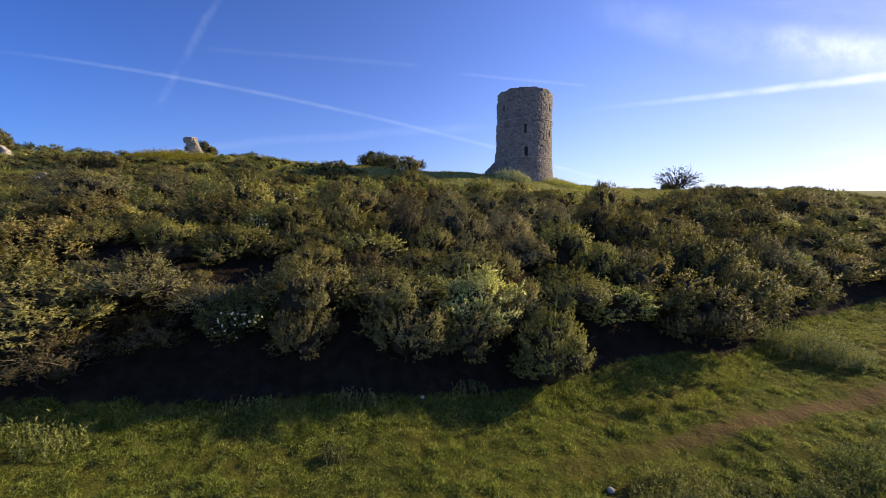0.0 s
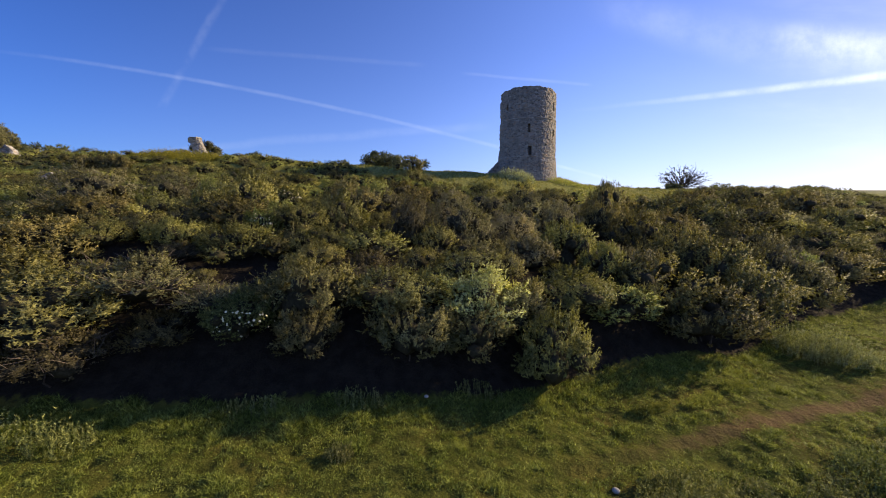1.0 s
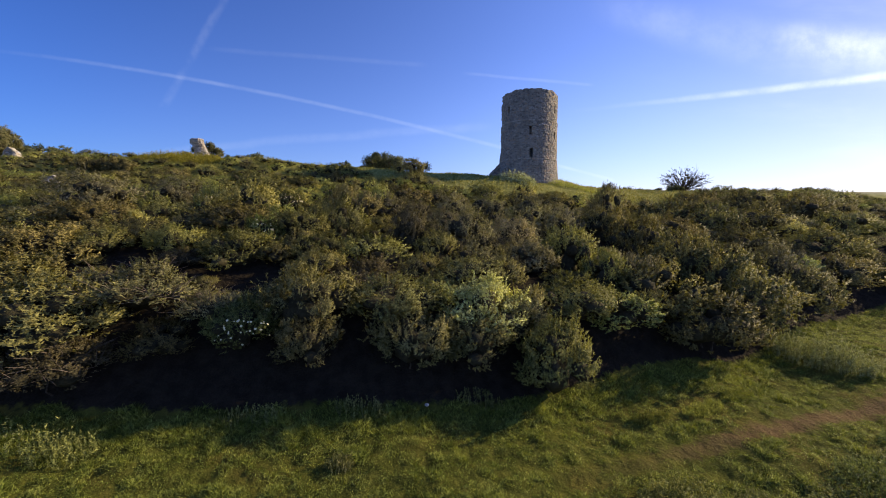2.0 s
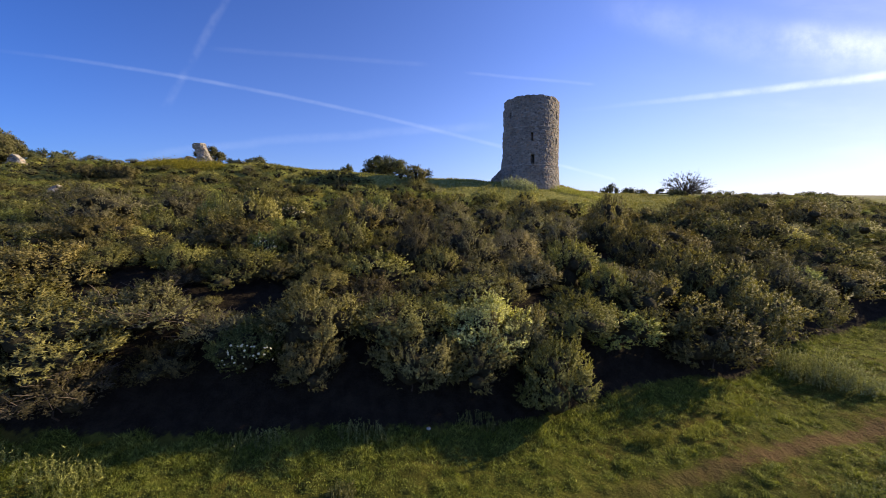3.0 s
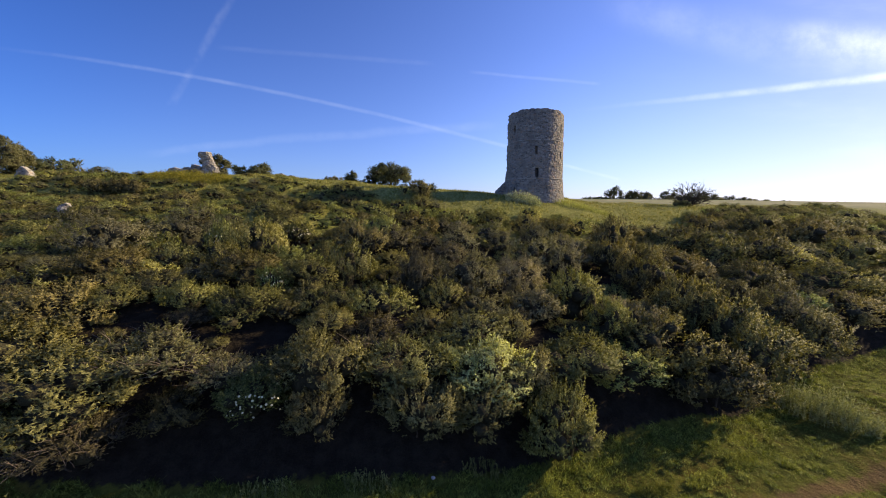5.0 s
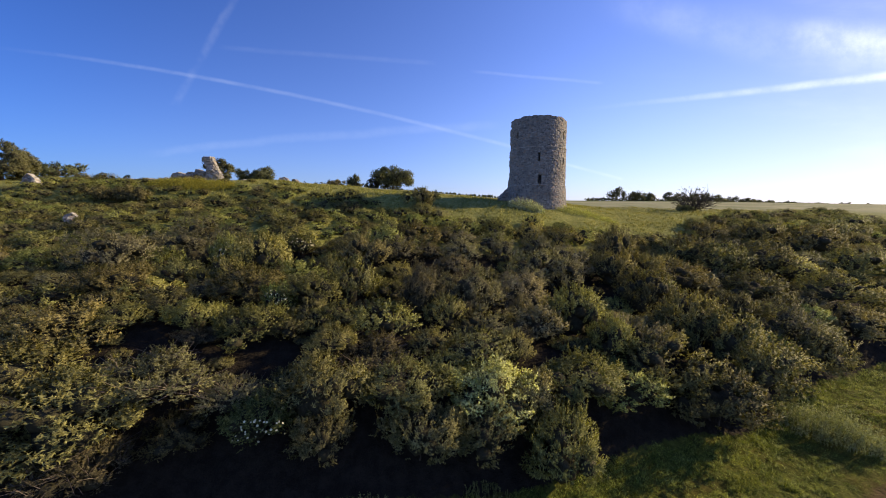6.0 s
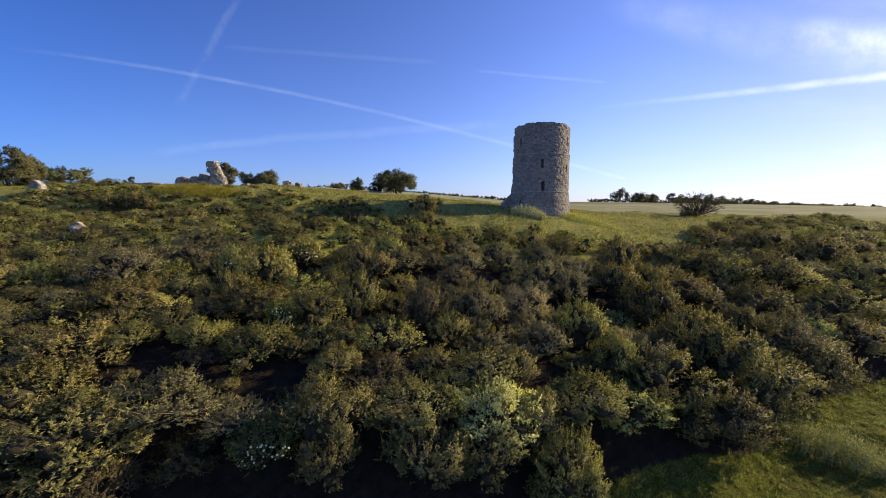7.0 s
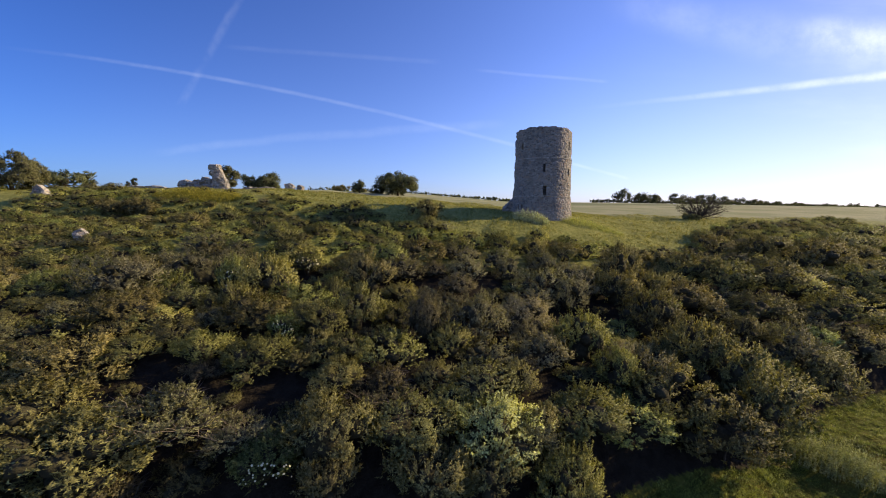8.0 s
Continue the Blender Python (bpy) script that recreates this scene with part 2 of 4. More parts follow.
# ---- building helpers ----
def unit(v):
    return v / (np.linalg.norm(v, axis=-1, keepdims=True) + 1e-9)


def mesh_of(name, verts, faces, mat, smooth=False):
    me = bpy.data.meshes.new(name)
    me.from_pydata([tuple(v) for v in verts] if not isinstance(verts, np.ndarray) else verts.tolist(), [], faces if isinstance(faces, list) else faces.tolist())
    me.materials.append(mat)
    if smooth:
        me.polygons.foreach_set("use_smooth", [True] * len(me.polygons))
    me.update()
    return me


def quads_mesh(name, verts, mat, per=4, lie=None):
    """A mesh of loose faces of `per` corners each, from an (n, per, 3) array; lie: the way that each face's leaf spray turns."""
    verts = np.ascontiguousarray(verts, dtype=np.float32)
    if lie is not None:
        flat = np.cross(verts[:, 1] - verts[:, 0], verts[:, 2] - verts[:, 0])
        over = (flat * lie).sum(-1) < 0
        verts[over] = verts[over][:, [1, 0, 2]]
        flat = unit(np.where(over[:, None], -flat, flat))
        lie = np.repeat(unit(lie * 0.72 + flat * 0.38), per, axis=0)
    k = len(verts)
    me = bpy.data.meshes.new(name)
    me.vertices.add(k * per)
    me.vertices.foreach_set("co", verts.ravel())
    me.loops.add(k * per)
    me.loops.foreach_set("vertex_index", np.arange(k * per, dtype=np.int32))
    me.polygons.add(k)
    me.polygons.foreach_set("loop_start", np.arange(0, k * per, per, dtype=np.int32))
    me.materials.append(mat)
    me.update()
    me.validate()
    if lie is not None:
        me.polygons.foreach_set("use_smooth", [True] * k)
        me.normals_split_custom_set_from_vertices(lie.tolist())
    return me


def part_of(name, me, parent, label=""):
    ob = new(name, me)
    ob.parent = parent
    return tagged(ob, label=label)


def bm_mesh(name, bm, mat, smooth=True):
    me = bpy.data.meshes.new(name)
    bm.to_mesh(me)
    bm.free()
    me.materials.append(mat)
    if smooth:
        me.polygons.foreach_set("use_smooth", [True] * len(me.polygons))
    return me


def tube(path, radii, sides=6):
    """Vertices and faces of a tapered stem along a path."""
    path = [Vector(p) for p in path]
    verts, faces = [], []
    for i, p in enumerate(path):
        way = (path[min(i + 1, len(path) - 1)] - path[max(i - 1, 0)]).normalized()
        side = way.orthogonal().normalized()
        other = way.cross(side)
        for k in range(sides):
            a = 2 * math.pi * k / sides
            verts.append(p + radii[i] * (math.cos(a) * side + math.sin(a) * other))
    for i in range(len(path) - 1):
        for k in range(sides):
            a, b = i * sides + k, i * sides + (k + 1) % sides
            faces.append((a, b, b + sides, a + sides))
    faces.append(tuple(range((len(path) - 1) * sides, len(path) * sides)))
    return verts, faces


def join(pieces):
    verts, faces = [], []
    for v, f in pieces:
        k = len(verts)
        verts += list(v)
        faces += [tuple(i + k for i in face) for face in f]
    return verts, faces


# ---- the land ----
def foot(x):
    """Where the lawn ends and the bank begins."""
    return np.interp(x, (-95, -45, -17, 0, 9, 22, 33, 47, 66, 130), (11, 13.3, 15.6, 18.2, 21.4, 27.4, 35, 41, 46, 62))


def rise(x, y):
    u = (y - foot(x)) * np.interp(x, (-10, 10, 30), (1.0, 0.85, 0.75))
    return np.interp(u, (0.2, 1.8, 3.6, 5.5, 9, 15, 30, 43, 60), (0, 1.2, 3.1, 4.3, 5.2, 6.3, 9.4, 11.6, 11.9))


def upper_edge(x):
    """Where the thicket gives way to the grass of the hilltop."""
    return np.interp(x, (-90, -62, -57, -42, -37, -17, -11, 0, 12, 22, 30, 38, 45, 63, 90, 120), (74, 73, 68.5, 68.5, 72, 71, 66, 65, 66, 67, 66, 66, 78, 93, 105, 120))


def land_raw(x, y):
    g = -0.5 - 0.075 * np.clip(x, -45, np.interp(y, (60, 100), (22, 40))) - 0.008 * np.clip(x - 150, 0, 1500) + np.interp(y, (-400, -30, 15, 90, 250, 400, 1500), (-20, -4.0, 0, 6.75, 13.6, 17.5, 32.5))
    hollow = np.interp(x, (-38, -12, 8, 24), (3.7, 3.0, 2.2, 0.6)) * np.exp(-(np.clip(np.abs(y - 50) - 11, 0, 99) / np.where(y < 50, 6.5, 7.5)) ** 2)
    knoll = 1.15 * np.exp(-((x - 19) / 11) ** 2 - ((y - 82) / 13) ** 2)
    return g + rise(x, y) - hollow + knoll


def land(x, y):
    """The height of the ground."""
    x, y = np.asarray(x, float), np.asarray(y, float)
    h = sum(land_raw(x + a, y + b) for a, b in ((0, 0), (1.5, 0), (-1.5, 0), (0, 1.5), (0, -1.5))) / 5
    near = np.clip(1 - (np.hypot(x, y - 40) - 90) / 60, 0, 1)
    h = h + near * (0.10 * np.sin(0.9 * x + 0.4 * y) * np.sin(0.7 * y - 0.3 * x) + 0.35 * np.sin(0.21 * x + 1.0) * np.sin(0.17 * y + 0.09 * x))
    lawn = np.clip((foot(x) + 1 - y) / 2, 0, 1) * np.clip((y - 2) / 4, 0, 1) * np.clip((60 - np.abs(x)) / 10, 0, 1)
    h = h + lawn * (0.06 * np.sin(2.9 * x + 1.3 * y) * np.sin(2.1 * y - 1.7 * x + 0.5) + 0.045 * np.sin(4.1 * x - 2.3 * y + 1) * np.sin(3.3 * y + 2.0 * x + 2)
                    + 0.05 * np.sin(1.3 * x + 5.9 * y + 1.5 * np.sin(0.9 * x)) * np.sin(2.3 * x - 1.1 * y + np.sin(1.7 * y)))
    return h


def zland(x, y):
    return float(land(x, y))


def make_ground():
    def steps(lo, hi, fine, reach):
        mid = list(np.arange(lo, hi + 0.01, fine))
        step, a, b = fine, [], []
        p = hi
        while p < reach:
            step *= 1.18
            p += step
            b.append(min(p, reach))
        step, p = fine, lo
        while p > -reach:
            step *= 1.18
            p -= step
            a.append(max(p, -reach))
        return np.array(a[::-1] + mid + b)
    xs, ys = steps(-45, 60, 0.4, 4500), steps(0, 110, 0.4, 4500)
    gx, gy = np.meshgrid(xs, ys)
    gz = land(gx, gy)
    verts = np.stack([gx, gy, gz], -1).reshape(-1, 3)
    w = len(xs)
    i = np.arange(len(ys) - 1)[:, None] * w + np.arange(w - 1)[None, :]
    faces = np.stack([i, i + 1, i + 1 + w, i + w], -1).reshape(-1, 4)
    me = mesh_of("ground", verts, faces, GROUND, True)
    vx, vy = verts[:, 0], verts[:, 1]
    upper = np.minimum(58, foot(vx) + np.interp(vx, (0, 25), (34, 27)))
    # reach of the shade-darkened ground, from just past the foot of the bank
    shaded_litter = np.clip((vy - foot(vx) - np.interp(vx, (5, 10, 16, 20), (0.1, 0.7, 0.7, 0.1))) / 1.2, 0, 1) * np.clip((upper - vy) / 3, 0, 1) * (np.abs(vx) < 120)
    me.attributes.new("shaded_litter", "FLOAT", "POINT").data.foreach_set("value", shaded_litter.astype(np.float32))
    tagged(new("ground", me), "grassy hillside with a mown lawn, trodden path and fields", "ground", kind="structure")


make_ground()


# ---- foliage ----
def sprigs(rng, at, way, leaves, reach, size, slim=0.55, droop=0.0):
    """Leafy shoots: at each place a shoot along `way`, with that many pointed leaves."""
    k = len(at)
    t = rng.uniform(0.05, 1.0, (k, leaves, 1))
    stem = at[:, None] + way[:, None] * t * reach * rng.uniform(0.6, 1.4, (k, 1, 1))
    aside = unit(rng.normal(size=(k, leaves, 3)))
    ahead = unit(way[:, None] * 0.35 + aside * 0.9 + np.array([0, 0, 0.15 - droop]))
    side = unit(np.cross(ahead, way[:, None] * 1.0 + rng.normal(size=(k, leaves, 3)) * 0.55))
    ln = size * rng.uniform(0.65, 1.3, (k, leaves, 1))
    base = stem
    tip = stem + ahead * ln
    return np.stack([base - side * ln * slim * 0.42, base + side * ln * slim * 0.42, tip], 2).reshape(-1, 3, 3)


def lobes_of(rng, radius, height, count, low=0.12):
    """The bulges that a crown is made of: places and radii."""
    d = unit(rng.normal(size=(count, 3)))
    d[:, 2] = np.abs(d[:, 2]) * 1.15 - low * 4.5 * rng.random(count)
    d = unit(d)
    ax, ay = rng.uniform(0.75, 1.2, 2)
    out = rng.uniform(0.45, 0.95, count)
    c = np.stack([d[:, 0] * radius * ax * out, d[:, 1] * radius * ay * out, height * 0.46 + d[:, 2] * height * 0.55 * out], -1)
    r = radius * rng.uniform(0.15, 0.36, count) * np.interp(out, (0.5, 0.95), (1.15, 0.8))
    r[:2] = radius * 0.62
    c[:2] = np.array([0, 0, height * 0.42]) + rng.normal(size=(2, 3)) * radius * 0.15
    return c, r


def crown_points(rng, c, r, count, centre):
    which = rng.integers(0, len(c), count * 2)
    d = unit(rng.normal(size=(count * 2, 3)) + 0.7 * unit(c[which] - centre) + np.array([0, 0, 0.25]))
    p = c[which] + d * r[which][:, None] * rng.uniform(0.80, 1.12, (count * 2, 1))
    gap = np.linalg.norm(p[:, None] - c[None], axis=-1) / r[None]
    gap[np.arange(len(p)), which] = 9
    keep = (gap.min(1) > 0.78) & (p[:, 2] > 0.1)
    return p[keep][:count], d[keep][:count]


# solid lumps that stand for the shaded inside of a crown
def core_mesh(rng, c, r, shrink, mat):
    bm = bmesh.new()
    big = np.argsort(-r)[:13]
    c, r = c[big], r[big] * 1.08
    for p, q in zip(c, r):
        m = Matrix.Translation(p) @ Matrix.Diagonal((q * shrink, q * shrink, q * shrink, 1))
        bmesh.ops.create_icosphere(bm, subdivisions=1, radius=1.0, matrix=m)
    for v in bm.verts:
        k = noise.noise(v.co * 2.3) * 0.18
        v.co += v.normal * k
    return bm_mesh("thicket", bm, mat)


def add_stems(rng, c, radius, thick, parent, count):
    for i in range(min(count, len(c))):
        end = Vector(c[i])
        a = rng.uniform(0, 6.28)
        start = Vector((math.cos(a) * radius * 0.12, math.sin(a) * radius * 0.12, -0.5))
        mid = start.lerp(end, 0.5) + Vector(rng.normal(size=3) * radius * 0.08)
        part_of("stem", mesh_of("stem", *tube([start, mid, end], [thick, thick * 0.7, thick * 0.3], 5), BARK, True), parent)


def flower_head():
    """A flat domed umbel of small cream flowers."""
    bm = bmesh.new()
    rings = [[bm.verts.new((math.cos(k * math.pi / 5) * r * (1 + 0.15 * (k % 2)), math.sin(k * math.pi / 5) * r * (1 + 0.15 * (k % 2)), z)) for k in range(10)] for r, z in ((0.10, 0.0), (0.07, 0.03), (0.03, 0.04))]
    for a, c in zip(rings, rings[1:]):
        for k in range(10):
            bm.faces.new([a[k], a[(k + 1) % 10], c[(k + 1) % 10], c[k]])
    bm.faces.new(rings[2])
    return bm_mesh("flower_head", bm, PETAL, False)


def bush(name, species, seed, radius, height, shoots, leaves, size, label, lobes=38, flowers=0, reach=0.35, slim=0.55, bare=0.0, plume=0.34, raised=0.0, group="bushes on the bank"):
    rng = np.random.default_rng(seed)
    base = tagged(new(name), label, "bush", group)
    c, r = lobes_of(rng, radius, height, lobes)
    centre = np.array([0, 0, height * 0.45])
    p, d = crown_points(rng, c, r, shoots, centre)
    if raised:
        skirt = height * (raised + 0.13 * np.sin(3 * np.arctan2(p[:, 1], p[:, 0]) + seed) + 0.05 * rng.normal(size=len(p)))
        p, d = p[p[:, 2] > skirt], d[p[:, 2] > skirt]
        high_lobe = c[:, 2] - r * 0.6 > height * raised * 0.8
        high_lobe[:2] = True
        c, r = c[high_lobe], r[high_lobe]
    if bare:
        keep = (p[:, 2] > height * 0.45) | (rng.random(len(p)) > bare)
        p, d = p[keep], d[keep]
    # part of the shoots gather into plumes that stand out from the crown, with shade between them
    lead = p[rng.integers(0, len(p), max(12, len(p) // 7))]
    near_lead = np.argmin(((p[:, None] - lead[None]) ** 2).sum(-1), 1)
    axis = unit(unit(lead - centre * np.array([1, 1, 0.7])) * 0.8 + np.array([0, 0, 0.45]) + rng.normal(size=lead.shape) * 0.3)
    grown = rng.uniform(0.1, 1.0, (len(p), 1)) * plume * rng.uniform(0.4, 1.3, len(lead))[near_lead][:, None]
    pull = np.where(rng.random((len(p), 1)) < 0.6, np.clip(0.15 + grown / plume * 0.5, 0, 0.7), 0.0)
    p = p + (lead[near_lead] - p) * pull + axis[near_lead] * grown * (pull > 0.1)
    way = unit(d * 0.55 + axis[near_lead] * 0.6 + np.array([0, 0, 0.3]) + rng.normal(size=d.shape) * 0.4)
    face = unit(d * 0.55 + unit((p - centre * np.array([1, 1, 0.5])) * np.array([1, 1, 1.15])) * 0.75)
    few = max(2, leaves // 3)
    leaf = sprigs(rng, p, way, leaves, reach, size, slim)
    long = rng.random(len(p)) < 0.15
    tall = sprigs(rng, p[long], unit(way[long] + np.array([0, 0, 0.5])), leaves * 2, reach * 2.2, size * 0.8, slim)
    inner = sprigs(rng, p * np.array([0.86, 0.86, 0.9]), way, few, reach, size * 1.25, slim)
    lie = np.concatenate([np.repeat(face, leaves, axis=0), np.repeat(face[long], leaves * 2, axis=0), np.repeat(face, few, axis=0)])
    part_of("crown", quads_mesh("crown", np.concatenate([leaf, tall, inner]), LEAF[species], 3, lie), base)
    tagged(part_of("thicket", core_mesh(rng, c, r, 0.62 if shoots > 1000 else 0.54 if shoots > 600 else 0.46, SHADED_CORE), base, "solid core for the inner twigs, coloured as shaded leaves"), kind="stuff")
    add_stems(rng, c, radius, 0.07, base, 4 if shoots > 1000 else 2 if shoots > 400 else 1)
    if bare:
        tw = []
        for q, w in zip(p[:: max(1, len(p) // 160)], d[:: max(1, len(p) // 160)]):
            a = Vector(q) - Vector(w) * 0.5
            b = Vector(q) + (Vector(w) + Vector(rng.normal(size=3) * 0.5)) * 0.55
            tw.append(tube([a, a.lerp(b, 0.5) + Vector(rng.normal(size=3) * 0.05), b], [0.02, 0.015, 0.006], 3))
        tagged(part_of("dead_wood", mesh_of("dead_wood", *join(tw), DEAD), base, "bare grey twigs"), kind="stuff")
    if flowers:
        head = flower_head()
        pick = np.argsort(np.linalg.norm((p - np.array([0.3, -2.2, height * 0.40])) * np.array([0.7, 1.0, 0.9]), axis=1) + rng.normal(size=len(p)) * 0.15)[:flowers * 2:2]
        for q, w in zip(p[pick], way[pick]):
            f = part_of("flower_head", head, base, "cream flower head")
            f.matrix_basis = look(Vector(q) + Vector(w) * 0.42, Vector(q) - Vector(w)) @ Matrix.Scale(float(rng.uniform(0.4, 0.8)), 4)
    return base


NEAR = dict(shoots=1250, leaves=10, size=0.115, reach=0.22)
MID = dict(shoots=640, leaves=9, size=0.14, reach=0.25)
LOW = dict(shoots=260, leaves=8, size=0.21, reach=0.28)
FAR = dict(shoots=420, leaves=9, size=0.165, reach=0.28)
KINDS = {
    "hawthorn": "dense dark green hawthorn bush growing on the bank",
    "olive": "rounded olive green bush with yellowish tips on the bank",
    "sallow": "grey-green sallow bush with upright shoots on the bank",
    "bright": "light green leafy bush standing among darker bushes",
    "elder": "green elder bush with flat cream flower heads",
    "fresh": "low yellow-green bush on the sunny hilltop",
    "brown": "brownish blackthorn bush with thin foliage on the bank",
}
shrubs = {}


def shrub(species, level, which, x, y, scale, turn, sink=0.15, tall=1.0):
    """A shrub of that species at that place; each kind is built once and then copied."""
    key = (species, level, which)
    z = zland(x, y) - sink
    if key not in shrubs:
        detail = {"near": NEAR, "mid": MID, "far": FAR, "lowest": LOW}[level]
        h = {"hawthorn": 3.3, "olive": 3.1, "sallow": 3.4, "bright": 3.4, "brown": 3.0, "elder": 3.2, "fresh": 3.1}[species]
        slim = {"sallow": 0.34, "bright": 0.6}.get(species, 0.55)
        names = {"hawthorn": "hawthorn_bush", "olive": "olive_green_bush", "sallow": "sallow_bush", "bright": "light_green_bush", "brown": "blackthorn_bush", "fresh": "yellow_green_bush", "elder": "elder_bush"}
        ob = bush(names[species], species, 1000 * ["hawthorn", "olive", "sallow", "bright", "elder", "brown", "fresh"].index(species) + 100 * len(level) + 17 * which + 7, 2.3, h, label=KINDS[species], slim=slim, flowers=36 if species == "elder" else 0, bare=0.75 if species == "brown" and level == "near" else 0.0, plume=0.62 if species == "bright" else 0.45 if level == "near" else 0.32, raised=0.12 if level == "near" else 0.0, **detail)
        shrubs[key] = ob
        ob.scale = (1, 1, 1)
        ob.matrix_basis = pose(x, y, z, 0, 0, turn) @ Matrix.Diagonal((scale, scale, scale * tall, 1))
        return ob
    saved = shrubs[key].scale.copy()
    shrubs[key].scale = (1, 1, 1)
    made = copy_thing(shrubs[key], pose(x, y, z, 0, 0, turn) @ Matrix.Diagonal((scale, scale, scale * tall, 1)))
    shrubs[key].scale = saved
    return made


# the bushes that can be told apart: species, x, y, height of the top above datum, radius
FOOT_ROW = [
    ("olive", -19.8, 18.4, 7.0, 3.2), ("brown", -17.7, 17.0, 4.5, 1.9), ("olive", -23.4, 20.2, 8.0, 3.4), ("olive", -22.4, 17.2, 5.2, 2.5), ("brown", -16.4, 20.3, 7.6, 2.5),
    ("elder", -10.3, 19.6, 5.6, 1.7), ("brown", -12.4, 20.5, 6.0, 1.6), ("hawthorn", -7.2, 20.6, 7.2, 2.4), ("hawthorn", -7.1, 19.5, 5.0, 1.6), ("hawthorn", -9.6, 21.2, 6.2, 1.8),
    ("brown", -5.4, 24.7, 7.3, 2.4), ("hawthorn", -3.3, 22.3, 6.4, 2.4), ("hawthorn", -1.8, 20.3, 5.1, 1.9), ("bright", 2.2, 22.9, 6.2, 2.4),
    ("hawthorn", 1.5, 21.3, 4.7, 2.1), ("hawthorn", 4.9, 23.6, 5.5, 1.9), ("olive", 8.2, 25.2, 6.0, 2.8), ("olive", 6.2, 21.3, 4.4, 2.0),
    ("fresh", 11.7, 29.4, 7.5, 1.6), ("brown", 14.4, 30.2, 7.3, 1.9), ("olive", 14.9, 28.4, 6.6, 2.8),
]
BANK_LEFT = [
    ("olive", -24.6, 23.2, 9.3, 2.8), ("fresh", -17.8, 25.4, 9.4, 1.7), ("olive", -13.9, 25.4, 9.0, 2.3), ("olive", -16.1, 29.6, 11.1, 2.7),
    ("olive", -11.5, 29.9, 10.6, 2.2), ("elder", -13.4, 28.2, 10.0, 1.2), ("olive", -5.8, 28.2, 8.7, 2.7), ("hawthorn", -8.7, 32.2, 11.4, 2.0),
    ("sallow", -28.0, 40.6, 13.3, 3.2), ("olive", -19.0, 36.4, 13.5, 2.8), ("elder", -22.8, 37.6, 12.9, 1.5), ("elder", -18.2, 45.0, 12.6, 2.0),
    ("sallow", -30.6, 33.2, 13.2, 3.0), ("olive", -26.2, 28.6, 11.2, 2.6), ("olive", -28.6, 25.6, 10.0, 2.4), ("olive", -46.0, 42.0, 12.9, 3.2),
    ("hawthorn", -10.4, 42.4, 13.2, 2.6), ("olive", -6.1, 52.0, 13.9, 3.2), ("hawthorn", -22.4, 50.0, 13.9, 2.6),
]
BANK_MIDDLE = [
    ("sallow", -3.0, 31.6, 10.8, 2.0), ("sallow", 0.7, 32.8, 10.6, 2.4), ("sallow", 5.7, 36.3, 9.5, 2.6), ("brown", 2.0, 30.3, 7.8, 2.2),
    ("brown", 6.4, 31.2, 8.1, 2.2), ("olive", 10.0, 33.3, 9.3, 2.3), ("sallow", 0.4, 48.3, 11.7, 2.8), ("olive", 5.8, 59.8, 14.1, 2.4),
    ("sallow", 10.6, 51.5, 12.3, 2.8), ("olive", 14.8, 57.3, 13.3, 2.4), ("sallow", 13.5, 47.2, 11.2, 2.7), ("olive", 18.4, 46.7, 11.1, 2.6),
    ("hawthorn", 19.5, 40.2, 10.1, 2.6), ("hawthorn", 20.4, 50.6, 13.6, 2.0), ("olive", -45.5, 55.0, 15.4, 2.8), ("olive", -53.6, 52.2, 15.1, 2.8),
    ("hawthorn", -42.7, 59.4, 16.7, 2.4), ("hawthorn", -26.2, 54.6, 15.4, 2.4), ("olive", -59.0, 51.0, 14.8, 2.8),
]
HILL_LEFT = [
    ("hawthorn", -39.0, 63.6, 17.3, 2.4), ("hawthorn", -17.9, 65.0, 16.7, 2.2), ("olive", -12.6, 64.1, 15.9, 2.2), ("hawthorn", -31.5, 60.0, 16.2, 2.4),
    ("olive", -49.0, 62.0, 16.5, 2.6), ("olive", -22.0, 58.4, 15.5, 2.3), ("hawthorn", -6.0, 63.6, 16.5, 2.0), ("sallow", -34.0, 50.0, 14.4, 2.6),
    ("hawthorn", -77.5, 79.0, 22.3, 1.8), ("hawthorn", -72.8, 79.0, 22.4, 2.0),
]
BANK_RIGHT = [
    ("hawthorn", 18.2, 27.2, 4.8, 3.0), ("hawthorn", 22.2, 29.6, 6.0, 3.0), ("olive", 21.8, 32.6, 7.9, 2.7), ("olive", 19.6, 33.4, 9.0, 2.7),
    ("hawthorn", 44.5, 70.5, 13.8, 3.4), ("olive", 32.6, 56.7, 12.4, 3.2), ("hawthorn", 35.0, 53.6, 11.4, 3.2), ("hawthorn", 30.0, 56.4, 11.5, 2.5),
    ("olive", 25.4, 45.4, 9.8, 3.2), ("hawthorn", 42.4, 54.6, 11.6, 3.4), ("hawthorn", 56.8, 64.8, 13.4, 3.9), ("hawthorn", 56.5, 57.2, 10.4, 3.6),
    ("hawthorn", 34.7, 46.8, 8.5, 3.3), ("fresh", 45.8, 55.2, 9.6, 3.0), ("olive", 44.8, 47.7, 8.5, 3.4), ("sallow", 32.0, 37.8, 6.8, 3.1),
    ("hawthorn", 41.2, 41.8, 5.7, 3.1), ("hawthorn", 32.2, 36.0, 5.2, 2.7), ("hawthorn", 50.6, 45.4, 5.4, 3.6), ("olive", 57.2, 47.8, 5.8, 3.6),
]
